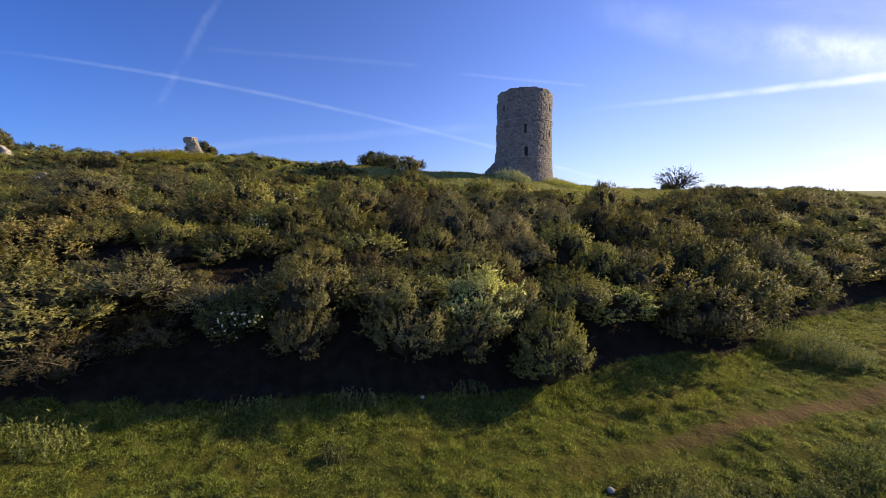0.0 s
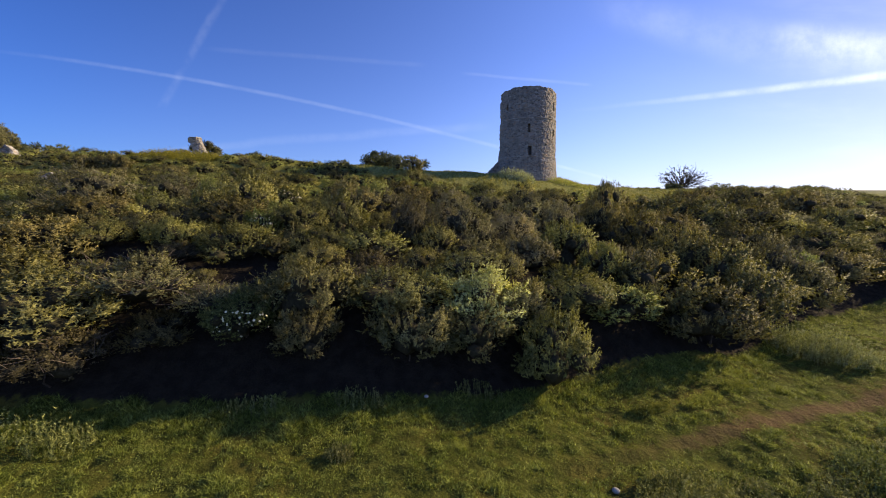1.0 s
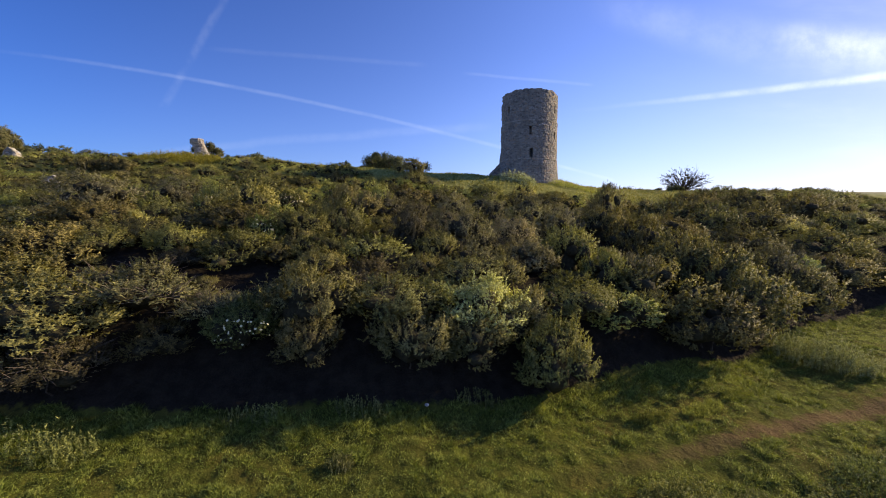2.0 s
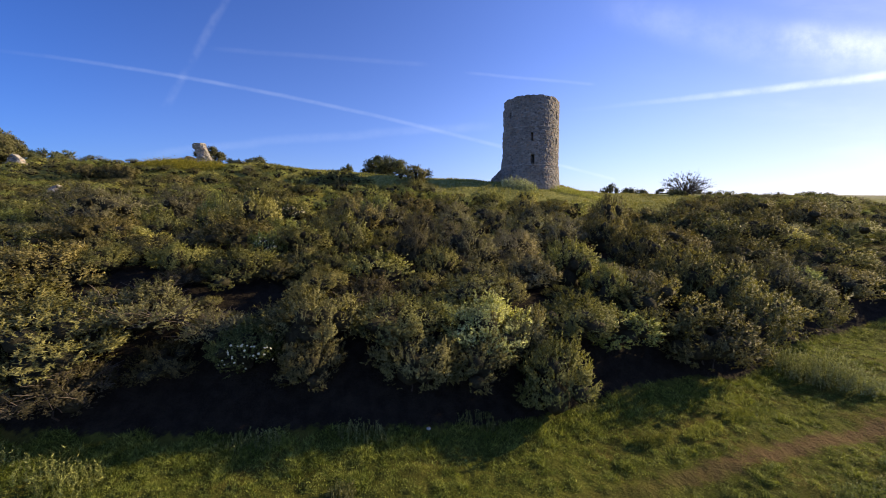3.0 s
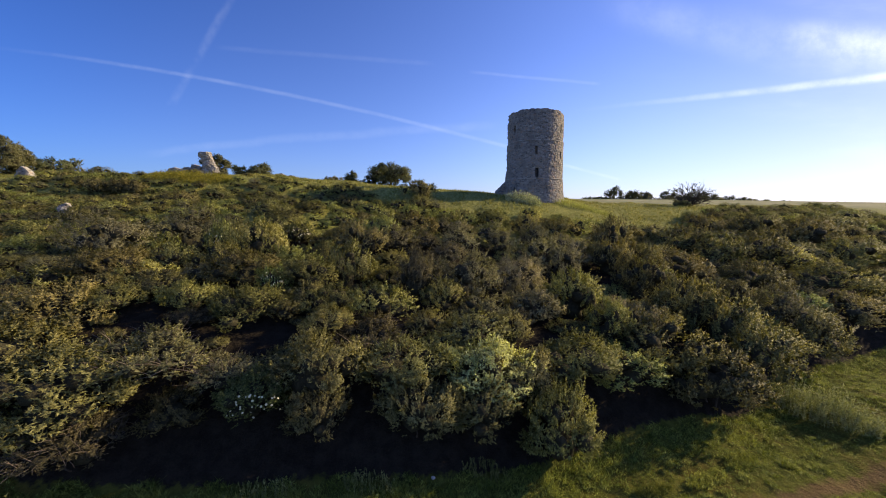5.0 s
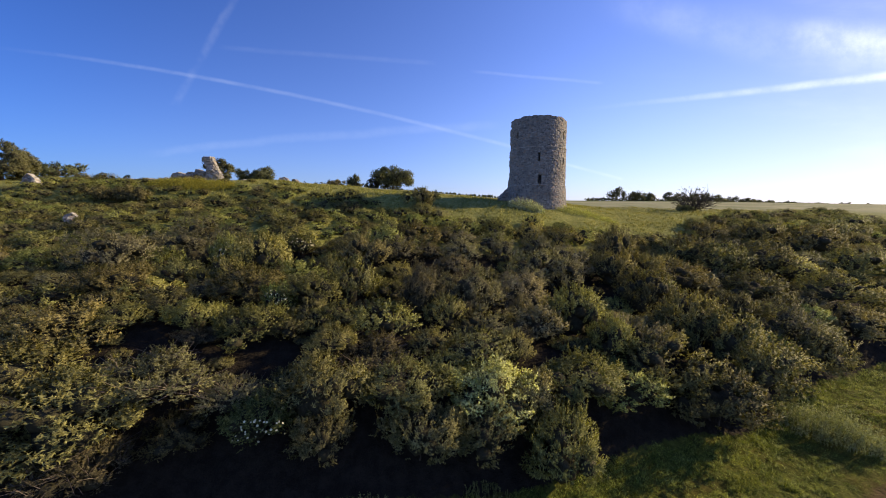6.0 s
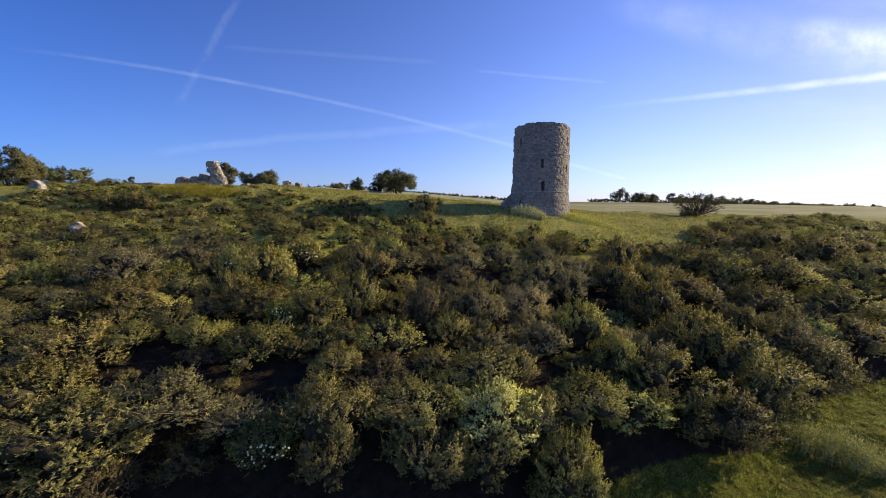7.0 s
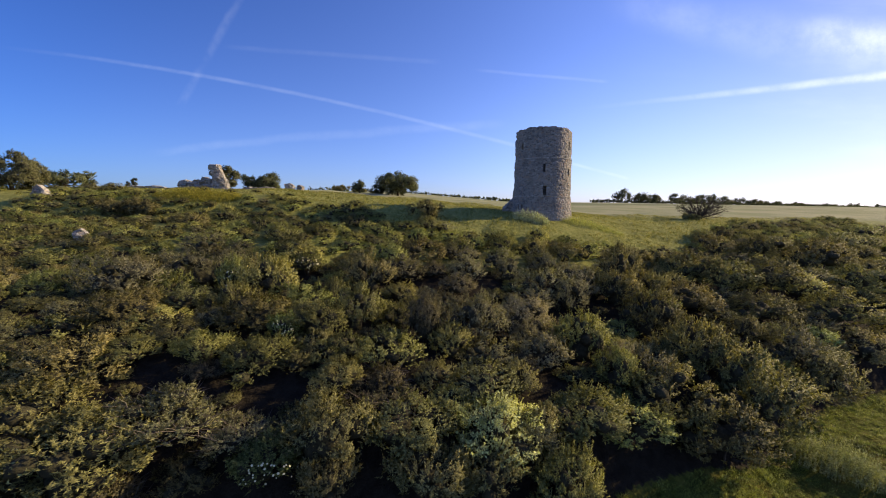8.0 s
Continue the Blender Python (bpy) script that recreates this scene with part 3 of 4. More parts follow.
FAR_RIGHT = [
    ("hawthorn", 86.0, 90.0, 15.2, 4.2), ("hawthorn", 70.5, 77.0, 14.3, 3.8), ("olive", 62.0, 71.0, 13.9, 3.6), ("hawthorn", 51.0, 68.0, 13.9, 3.4), ("hawthorn", 77.0, 80.0, 13.8, 3.6),
]
# dark hollows in the thicket, where only low scrub stands: x, y, radius
HOLLOWS = [(15.5, 36.4, 3.0), (-5.4, 31.2, 2.3), (-9.6, 26.9, 2.4), (-19.4, 22.8, 2.2), (-34.0, 30.0, 3.0), (4.2, 43.6, 2.6), (15.8, 43.4, 2.2),
           (38.2, 50.2, 2.4), (-24.0, 34.6, 2.4), (-12.6, 35.4, 2.6), (26.0, 40.6, 2.4), (-12.6, 22.0, 2.8), (9.2, 29.4, 1.8), (-33.0, 45.5, 2.6), (-15.0, 51.0, 2.4), (49.5, 51.0, 2.6)]
STANDING = FOOT_ROW + BANK_LEFT + BANK_MIDDLE + HILL_LEFT + BANK_RIGHT + FAR_RIGHT


STAND_AT = np.array([[b[1] for b in STANDING], [b[2] for b in STANDING]])
STAND_HIGH = np.array([b[3] for b in STANDING]) - land(*STAND_AT)


def thicket_height(x, y):
    """How high the thicket stands over the ground, from the bushes round about."""
    k = 1.0 / ((x - STAND_AT[0]) ** 2 + (y - STAND_AT[1]) ** 2 + 1.0) ** 1.5
    return float((k * STAND_HIGH).sum() / k.sum())


def plant_bank():
    rng = np.random.default_rng(5)
    done = []
    for i, (sp, x, y, top, r) in enumerate(STANDING):
        s = r / 2.15
        level = "near" if y < 27 and abs(x) < 26 else "mid" if y < 48 else "far"
        over = top - zland(x, y)
        high = max(over, 1.25 * r)
        shrub(sp, level, i % 3, x, y, s, 8.0 if sp == "elder" else float(rng.uniform(0, 360)), sink=0.15 + high - over, tall=high / (3.75 * s))
        done.append((x, y, r))
    for gy in np.arange(15, 112, 1.5):
        for gx in np.arange(-80, 100, 1.8):
            x, y = gx + rng.uniform(-1.2, 1.2), gy + rng.uniform(-1.0, 1.0)
            if abs(x) > 1.25 * y + 6 or y < foot(x) + 2.8 or y > upper_edge(x):
                continue
            high = thicket_height(x, y) * float(rng.uniform(0.38, 0.80) if x > 21 else rng.uniform(0.5, 0.88) if y < 36 else rng.uniform(0.36, 1.0)) * float(np.interp(y, (24, 30, 52, 64, 74), (0.95, 1.0, 1.0, 1.0, 0.7)) if x < 19 else np.interp(y, (50, 60, 72), (1.0, 0.6, 0.4)) if x < 40 else np.interp(y, (60, 85), (1.0, 0.8)))
            high = max(high, 1.3)
            if any(math.hypot(x - a, y - b) < r for a, b, r in HOLLOWS):
                high *= 0.42
            size = min(float(rng.choice((0.7, 0.9, 1.15, 1.4)) * np.interp(y, (25, 45), (0.85, 1.1))), high / 2.4)
            size = max(size, high / 4.3)
            if min(math.hypot(x - a, y - b) - 0.66 * r for a, b, r in done) < (1.25 if y < 40 else 1.5) * size:
                continue
            if rng.random() < 0.06:
                continue
            done.append((x, y, 2.2 * size))
            patch = noise.noise(Vector((x * 0.11, y * 0.11, 3.0)))
            if -4 < x < 16 and 28 < y < 56:
                sp = ("sallow", "brown", "sallow", "olive", "sallow")[int(rng.integers(0, 5))]
            elif x > 19:
                sp = ("hawthorn", "olive", "hawthorn", "fresh", "sallow", "olive")[int(rng.integers(0, 6))]
            else:
                sp = ("hawthorn", "olive", "olive", "sallow", "hawthorn", "olive", "fresh")[int((patch + 1) * 3.4 + rng.uniform(0, 3)) % 7]
            if sp == "brown" and y > 40:
                sp = "sallow"
            if y > (50 if x < 19 else 75) and rng.random() < (0.6 if x < -15 else 0.4):
                sp = "fresh"
            if any(math.hypot(x - a, y - b) < r for a, b, r in HOLLOWS):
                sp = "hawthorn"
            level = "near" if y < 25 and abs(x) < 26 else "mid" if y < 42 or (y < 48 and x > 19) else "lowest" if x < 19 and y > 50 else "far"
            shrub(sp, level, int(rng.integers(0, 3)), x, y, size, float(rng.uniform(0, 360)), tall=high / (3.75 * size))

    # low scrub on the floor of the hollow behind the front row
    for x, y, size in ((-9.9, 26.3, 0.62), (-8.4, 27.4, 0.7), (-11.4, 25.5, 0.58), (-10.8, 27.6, 0.66), (-8.2, 25.4, 0.55)):
        shrub("hawthorn", "mid", 1, x, y, size, 70 * x, tall=0.75)

    # single bushes on the open hilltop
    for gy in np.arange(44, 100, 3.8):
        for gx in np.arange(-95, -17, 4.2):
            x, y = gx + rng.uniform(-2.2, 2.2), gy + rng.uniform(-2, 2)
            if y < upper_edge(x) + 1 or abs(x) > 1.25 * y + 4 or y > np.interp(x, (-90, -40, -10, 10), (84, 79, 79, 71)) or rng.random() < 0.3 or (abs(x + 49.5) < 9 and y < 75):
                continue
            shrub(("olive", "fresh", "olive", "fresh", "hawthorn")[int(rng.integers(0, 5))], "lowest", int(rng.integers(0, 3)), x, y, float(rng.uniform(0.42, 0.66)), float(rng.uniform(0, 360)), tall=float(rng.uniform(0.45, 0.65)))


plant_bank()


# ---- the round tower ----
TX, TY = 16.05, 81.8


def tower():
    base_z = 13.9
    root = tagged(new("round_tower"), "ruined round castle tower of grey ragstone rubble", "tower")
    root.location = (TX, TY, 0)
    # openings: angle in degrees from the side facing the lawn (to the east plus), middle height, width, height
    holes = [(-66, 18.0, 0.28, 1.0), (-57, 18.1, 0.28, 1.0), (-49, 18.0, 0.28, 1.0), (-55, 29.7, 0.4, 1.3), (51, 29.9, 0.45, 1.6), (-7, 25.4, 0.45, 1.6), (51, 24.7, 0.45, 1.4), (-5, 21.2, 0.7, 1.7)]
    na, dz = 220, 0.16
    nz = int((33.8 - base_z) / dz)

    def outer(z):
        return float(np.interp(z, (13, 15.6, 17.8, 19.9, 20.0, 27.15, 27.25, 33.1), (6.25, 6.15, 5.95, 5.82, 5.72, 5.66, 5.60, 5.56)))

    def gone(a, z):
        """The broken-out side: a gap whose ragged edges widen upwards."""
        d = (a + 180) % 360 - 180
        lo = -84 - 3.0 * math.sin(z * 1.3) - 2.5 * math.sin(z * 3.1 + 1) - 2.0 * math.sin(z * 7.3) + np.interp(z, (14, 18, 20, 22), (-34, -28, -10, 0))
        return d < lo and d > -150

    top = lambda a: 32.75 + 0.4 * math.cos(a + 0.19) + 0.28 * noise.noise(Vector((math.cos(a) * 3, math.sin(a) * 3, 5))) + 0.2 * noise.noise(Vector((math.cos(a) * 11, math.sin(a) * 11, 2)))
    bm = bmesh.new()
    ring = {}

    def vert(i, j, inside):
        key = (i % na, j, inside)
        if key not in ring:
            a = 2 * math.pi * (i % na) / na
            z = min(base_z + j * dz, top(a))
            r = outer(z) if not inside else outer(z) - 1.9
            p = Vector((math.sin(a) * r, -math.cos(a) * r, z))
            p += Vector((math.sin(a), -math.cos(a), 0)) * (0.09 * noise.noise(p * 1.7) + 0.10 * noise.noise(p * 4.1))
            ring[key] = bm.verts.new(p)
        return ring[key]

    def solid(i, j):
        a = 360 * (i + 0.5) / na
        z = base_z + (j + 0.5) * dz
        if j < 0 or j >= nz or gone(a, z) or base_z + j * dz >= top(math.radians(a)):
            return False
        for ha, hz, w, h in holes:
            d = math.radians((a - ha + 180) % 360 - 180) * 5.7
            if abs(d) < w / 2 + 0.02 and abs(z - hz) < h / 2:
                return False
        return True

    for i in range(na):
        for j in range(nz):
            if not solid(i, j):
                continue
            bm.faces.new([vert(i, j, 0), vert(i + 1, j, 0), vert(i + 1, j + 1, 0), vert(i, j + 1, 0)])
            bm.faces.new([vert(i, j, 1), vert(i, j + 1, 1), vert(i + 1, j + 1, 1), vert(i + 1, j, 1)])
            for ni, nj, e in ((i - 1, j, ((i, j), (i, j + 1))), (i + 1, j, ((i + 1, j + 1), (i + 1, j))), (i, j - 1, ((i + 1, j), (i, j))), (i, j + 1, ((i, j + 1), (i + 1, j + 1)))):
                if not solid(ni % na, nj):
                    (a, b), (c, d) = e
                    try:
                        bm.faces.new([vert(a, b, 0), vert(c, d, 0), vert(c, d, 1), vert(a, b, 1)])
                    except ValueError:
                        pass
    bmesh.ops.remove_doubles(bm, verts=bm.verts, dist=0.004)
    bmesh.ops.recalc_face_normals(bm, faces=bm.faces)
    part_of("wall", bm_mesh("tower_wall", bm, STONE, False), root)
    # string courses
    for z, r in ((20.05, 5.84), (27.3, 5.73)):
        bm = bmesh.new()
        prof = [(r - 0.35, z - 0.02), (r, z), (r, z + 0.12), (r - 0.35, z + 0.24)]
        angs = np.radians(np.arange(-80, 185, 3))
        rows = [[bm.verts.new((math.sin(a) * q * (1 + 0.004 * noise.noise(Vector((a * 9, z, 0)))), -math.cos(a) * q, h + 0.04 * noise.noise(Vector((a * 7, z, 3))))) for q, h in prof] for a in angs]
        for a, b in zip(rows, rows[1:]):
            for k in range(3):
                bm.faces.new([a[k], b[k], b[k + 1], a[k + 1]])
        part_of("string_course", bm_mesh("string_course", bm, STONE_PALE, False), root, "projecting stone band")
    return root


tower()


# ---- ruined walls ----
def rubble(name, label, profile, thick, x, y, z, turn, category="ruin", cell=0.25, rough=0.42, mat=None):
    """A standing piece of rubble wall: its outline (along, low, high), with thickness and a worn, lumpy face."""
    bm = bmesh.new()
    s0, s1 = profile[0][0], profile[-1][0]
    ns, nz, nt = max(3, int((s1 - s0) / cell)), 16, 5
    ss, lo, hi = zip(*profile)
    grid = {}
    for i in range(ns + 1):
        s = s0 + (s1 - s0) * i / ns
        a, b = float(np.interp(s, ss, lo)), float(np.interp(s, ss, hi))
        b += 0.25 * noise.noise(Vector((s * 1.7, x, 1.0)))
        for j in range(nz + 1):
            h = a + (b - a) * j / nz
            for k in range(nt + 1):
                if 0 < i < ns and 0 < j < nz and 0 < k < nt:
                    continue
                t = thick * (k / nt - 0.5) * float(np.interp(h, (0, 3, 8), (1.25, 1.0, 0.8)))
                p = Vector((s, t, h))
                q = p + Vector((x, y, 0))
                p += rough * Vector((noise.noise(q * 1.3), noise.noise(q * 1.3 + Vector((7, 0, 0))), 0.5 * noise.noise(q * 1.3 + Vector((0, 9, 0)))))
                p += rough * 0.5 * Vector((noise.noise(q * 3.3), noise.noise(q * 3.3 + Vector((7, 0, 0))), 0))
                grid[i, j, k] = bm.verts.new(p)
    for i in range(ns):
        for j in range(nz):
            for k in (0, nt):
                bm.faces.new([grid[i, j, k], grid[i + 1, j, k], grid[i + 1, j + 1, k], grid[i, j + 1, k]])
    for i in range(ns):
        for k in range(nt):
            for j in (0, nz):
                bm.faces.new([grid[i, j, k], grid[i + 1, j, k], grid[i + 1, j, k + 1], grid[i, j, k + 1]])
    for j in range(nz):
        for k in range(nt):
            for i in (0, ns):
                bm.faces.new([grid[i, j, k], grid[i, j + 1, k], grid[i, j + 1, k + 1], grid[i, j, k + 1]])
    bmesh.ops.recalc_face_normals(bm, faces=bm.faces)
    ob = tagged(new(name, bm_mesh(name, bm, mat or STONE_PALE, False)), label, category)
    ob.matrix_world = pose(x, y, z, 0, 0, turn)
    return ob


def fragment(name, label, slices, thick, x, y, z, turn):
    """A standing fragment of masonry in level slices: height, its two ends."""
    bm = bmesh.new()
    hs, left, right = zip(*slices)
    rows, n_around = [], 44
    for h in np.arange(hs[0], hs[-1] + 0.01, 0.15):
        a, c = float(np.interp(h, hs, left)), float(np.interp(h, hs, right))
        ring = []
        for k in range(n_around):
            t = 2 * math.pi * k / n_around
            s, v = math.copysign(abs(math.cos(t)) ** 0.6, math.cos(t)), math.copysign(abs(math.sin(t)) ** 0.6, math.sin(t))
            p = Vector(((a + c) / 2 + s * (c - a) / 2, v * thick / 2 * float(np.interp(h, (0, 6), (1.1, 0.8))), h))
            p += 0.36 * Vector((noise.noise(p * 1.1), noise.noise(p * 1.1 + Vector((5, 0, 0))), 0)) + 0.34 * Vector((noise.noise(p * 3.1), noise.noise(p * 3.1 + Vector((5, 0, 0))), 0.6 * noise.noise(p * 2.3)))
            ring.append(bm.verts.new(p))
        rows.append(ring)
    for a, c in zip(rows, rows[1:]):
        for k in range(n_around):
            bm.faces.new([a[k], a[(k + 1) % n_around], c[(k + 1) % n_around], c[k]])
    bm.faces.new(rows[-1])
    ob = tagged(new(name, bm_mesh(name, bm, STONE_PALE, False)), label, "ruin")
    ob.matrix_world = pose(x, y, z, 0, 0, turn)
    return ob


fragment("tower_fragment", "tall leaning fragment of a ruined tower, pale stone", [(-0.6, -2.6, 3.2), (0.8, -1.7, 2.9), (2.2, -1.2, 2.4), (3.4, -1.1, 1.7), (4.4, -1.3, 1.3), (5.3, -2.0, 1.1), (5.9, -2.2, 0.9), (6.5, -1.8, 0.7)], 2.4, -65.2, 102.0, zland(-65.2, 102), 0)
rubble("ruined_wall", "low ruined castle wall with a sloping broken top", [(-5.0, -0.6, 0.5), (-4.4, -0.6, 1.9), (-2.9, -0.6, 2.3), (-1.2, -0.6, 1.6), (0.2, -0.6, 2.5), (1.6, -0.6, 2.2), (2.4, -0.6, 3.2), (3.4, -0.6, 2.4), (4.6, -0.6, 2.6)], 1.8, -71.4, 102.6, zland(-71.4, 102.6), -4, rough=0.65)
rubble("ruined_wall", "long low stretch of ruined wall on the hilltop", [(-6, -0.6, 0.5), (-3, -0.6, 1.0), (0, -0.6, 0.7), (3, -0.6, 1.1), (6, -0.6, 0.3)], 1.6, -86.0, 103.0, zland(-86, 103), 3)
rubble("ruined_wall", "thin low line of pale ruined wall on the hilltop", [(-5, -0.6, 0.3), (-2, -0.6, 0.8), (0, -0.6, 0.5), (2, -0.6, 0.9), (5, -0.6, 0.4)], 1.2, -55.5, 104.0, zland(-55.5, 104), -5)
rubble("stone_block", "squat block of ruined masonry on the hilltop", [(-1.3, -0.5, 2.0), (0, -0.5, 2.3), (1.2, -0.5, 1.9)], 2.0, -56.0, 125.0, zland(-56, 125), 8, mat=STONE_PALE)
rubble("stone_block", "smaller block of ruined masonry on the hilltop", [(-0.8, -0.5, 1.6), (0, -0.5, 1.8), (0.9, -0.5, 1.3)], 1.6, -52.9, 126.0, zland(-52.9, 126), -10, mat=STONE)
rubble("wall_fragment", "pale slanting fragment of castle wall beside a tree", [(-1.1, -0.5, 0.8), (-0.3, -0.5, 2.3), (0.3, -0.5, 1.7), (1.1, -0.5, 0.5)], 1.3, -78.8, 70.0, zland(-78.8, 70) + 0.2, 10)
rubble("fallen_masonry", "pale lump of fallen masonry among the bushes", [(-0.7, -2.4, -0.3), (-0.3, -2.4, 0.1), (0.1, -2.4, 0.3), (0.4, -2.4, 0.2), (0.7, -2.4, -0.3)], 0.7, -50.6, 49.4, zland(-50.6, 49.4) + 1.3, 25)
rubble("ruined_wall", "flat-topped stub of stone wall at the tower foot", [(-1.9, -0.8, 0.6), (-0.9, -0.8, 1.6), (0.2, -0.8, 2.8), (1.5, -0.8, 4.4)], 2.2, 10.3, 82.0, zland(10.3, 82.0), 6, mat=STONE)


# ---- trees ----
def tree(name, label, seed, x, y, radius, height, trunk, shoots=500, size=0.4, lobes=16, species="tree", low=0.30, group="", sink=0.1, squash=1.0, core=0.5):
    """A tree: tapered trunk, limbs that reach into the crown, and a crown of many leaves with gaps."""
    rng = np.random.default_rng(seed)
    root = tagged(new(name), label, "tree", group)
    root.location = (x, y, zland(x, y) - sink)
    d = unit(rng.normal(size=(lobes, 3)))
    d[:, 2] = d[:, 2] * 0.85 + 0.1
    out = rng.uniform(0.45, 1.0, (lobes, 1))
    mid = height * (low + (1 - low) * 0.48)
    c = np.stack([d[:, 0] * radius, d[:, 1] * radius * squash, d[:, 2] * height * (1 - low) * 0.5], -1) * out + np.array([0, 0, mid])
    r = min(radius, height * 0.7) * rng.uniform(0.15, 0.36, lobes)
    c[0], r[0] = (0, 0, mid * 0.9), min(radius, height * 0.6) * 0.5
    p, w = crown_points(rng, c, r, shoots, np.array([0, 0, mid]))
    way = unit(w + np.array([0, 0, 0.2]) + rng.normal(size=w.shape) * 0.5)
    face = unit(w * 0.6 + unit(p - np.array([0, 0, mid * 0.8])) * 0.6)
    lie = np.concatenate([np.repeat(face, 7, axis=0), np.repeat(face, 3, axis=0)])
    part_of("crown", quads_mesh("crown", np.concatenate([sprigs(rng, p, way, 7, size * 1.8, size), sprigs(rng, p * 0.9 + np.array([0, 0, mid * 0.1]), way, 3, size * 1.5, size * 1.3)]), LEAF[species], 3, lie), root)
    tagged(part_of("thicket", core_mesh(rng, c, r, core, SHADED_CORE), root, "inner twigs as a solid core in shaded leaf colour"), kind="stuff")
    lean = Vector(rng.normal(size=3) * 0.04 * height)
    top = Vector((lean.x, lean.y, height * max(low, 0.25)))
    part_of("trunk", mesh_of("trunk", *tube([(0, 0, -0.4), (lean.x * 0.4, lean.y * 0.4, top.z * 0.5), top], [trunk * 1.3, trunk, trunk * 0.8], 8), BARK, True), root)
    for q in c[:10]:
        end = Vector(q)
        part_of("limb", mesh_of("limb", *tube([top * 0.9, top.lerp(end, 0.5) + Vector(rng.normal(size=3) * 0.1 * radius), end], [trunk * 0.6, trunk * 0.4, trunk * 0.12], 6), BARK, True), root)
    return root


tree("tree", "large dark bushy tree beside the castle ruin", 41, -96.6, 80.0, 5.5, 7.2, 0.35, 2000, 0.34, 26, low=-0.05)
tree("tree", "low rounded tree behind a larger tree", 42, -102.5, 97.0, 5.6, 5.0, 0.25, 500, 0.4, low=0.0)
tree("tree", "dark leafy tree rising behind the ruined wall", 44, -69.6, 112.0, 3.2, 6.4, 0.25, 900, 0.42, low=0.05)
tree("tree", "broad low dark green tree on the hilltop", 45, -67.8, 130.0, 7.4, 5.6, 0.25, 1500, 0.40, 30, low=-0.15)
tree("oak_tree", "spreading dark oak tree alone on the hilltop", 46, -22.6, 136.0, 9.4, 7.8, 0.4, 2100, 0.40, 36, low=0.0)
tree("tree", "small round tree beside the oak", 47, -36.5, 138.0, 2.3, 3.8, 0.16, 260, 0.4, low=0.1)
tree("tree", "small scrubby tree beside the oak", 48, -30.0, 136.5, 2.6, 3.0, 0.14, 300, 0.36, 20, low=-0.1)
thorn = tree("thorn_tree", "half-bare thorn tree leaning in the meadow", 49, 62.3, 106.0, 5.4, 6.6, 0.22, 170, 0.26, 26, low=-0.02, sink=0.2, core=0.16)
rng_twig, twigs = np.random.default_rng(50), []
for k in range(70):
    a, up = rng_twig.uniform(0, 6.28), rng_twig.uniform(0.15, 1.25)
    way = Vector((math.cos(a) * math.cos(up) + 0.15, math.sin(a) * math.cos(up), math.sin(up)))
    start, reach = way * rng_twig.uniform(0.3, 2.2) + Vector((0, 0, 0.6)), rng_twig.uniform(2.2, 4.6)
    mid = start + way * reach * 0.5 + Vector(rng_twig.normal(size=3) * 0.25)
    end = start + way * reach + Vector(rng_twig.normal(size=3) * 0.5)
    twigs.append(tube([start, mid, end], [0.09, 0.06, 0.025], 4))
    for _ in range(4):
        twigs.append(tube([mid.lerp(end, 0.3), mid.lerp(end, 0.7) + Vector(rng_twig.normal(size=3) * 0.3), end + Vector(rng_twig.normal(size=3) * 0.8)], [0.045, 0.035, 0.018], 3))
tagged(part_of("dead_wood", mesh_of("dead_wood", *join(twigs), BARK), thorn, "bare dark thorny branches"), kind="stuff")
for i, (x, y, r, h) in enumerate([(-60.5, 64, 2.1, 3.0), (-56.5, 64, 1.9, 2.7), (-53.5, 64, 1.8, 2.2), (-6.2, 68, 2.9, 3.6), (-45, 142, 4.0, 2.2), (-38.5, 145, 3.0, 1.6), (27.5, 58.5, 2.3, 2.9), (58.5, 104, 2.2, 1.8)]):
    tree("bush", "dark rounded bush on the grassy hilltop", 60 + i, x, y, r, h, 0.08, 520, 0.24, 14, species="hawthorn", low=0.0, group="bushes on the hilltop")

# trees along the far side of the fields: bearing by x over y, distance, radius, height
rng_far = np.random.default_rng(12)
far_trees = [(0.391, 400, 8.5, 13), (0.432, 410, 9, 10), (0.448, 408, 8, 10), (0.473, 415, 6, 9), (0.483, 416, 4, 8),
             (0.53, 440, 5, 11), (0.545, 450, 7, 10), (0.57, 455, 9, 10), (0.60, 460, 9, 11), (0.625, 465, 8, 10), (0.65, 470, 9, 9), (0.68, 480, 9, 8),
             (0.715, 500, 8, 7), (0.735, 520, 8, 8), (0.78, 560, 9, 8), (0.83, 600, 10, 8), (0.90, 640, 9, 7), (0.955, 660, 10, 8), (1.02, 700, 10, 7),
             (-0.868, 205, 1.5, 6.5), (-0.886, 206, 1.3, 4), (-0.985, 160, 3.0, 4), (-0.02, 300, 6, 2.0), (0.03, 305, 6, 1.8), (0.08, 300, 5, 2.4), (0.11, 310, 4, 1.8), (-0.06, 310, 7, 1.6)]
for i, (k, d, r, h) in enumerate(far_trees):
    tree("far_tree", "distant dark tree along the field edge", 100 + i, k * d, d, r, h, 0.3, 240, 0.95 if d > 320 else 0.36, 9, low=0.04, group="trees along the far field")


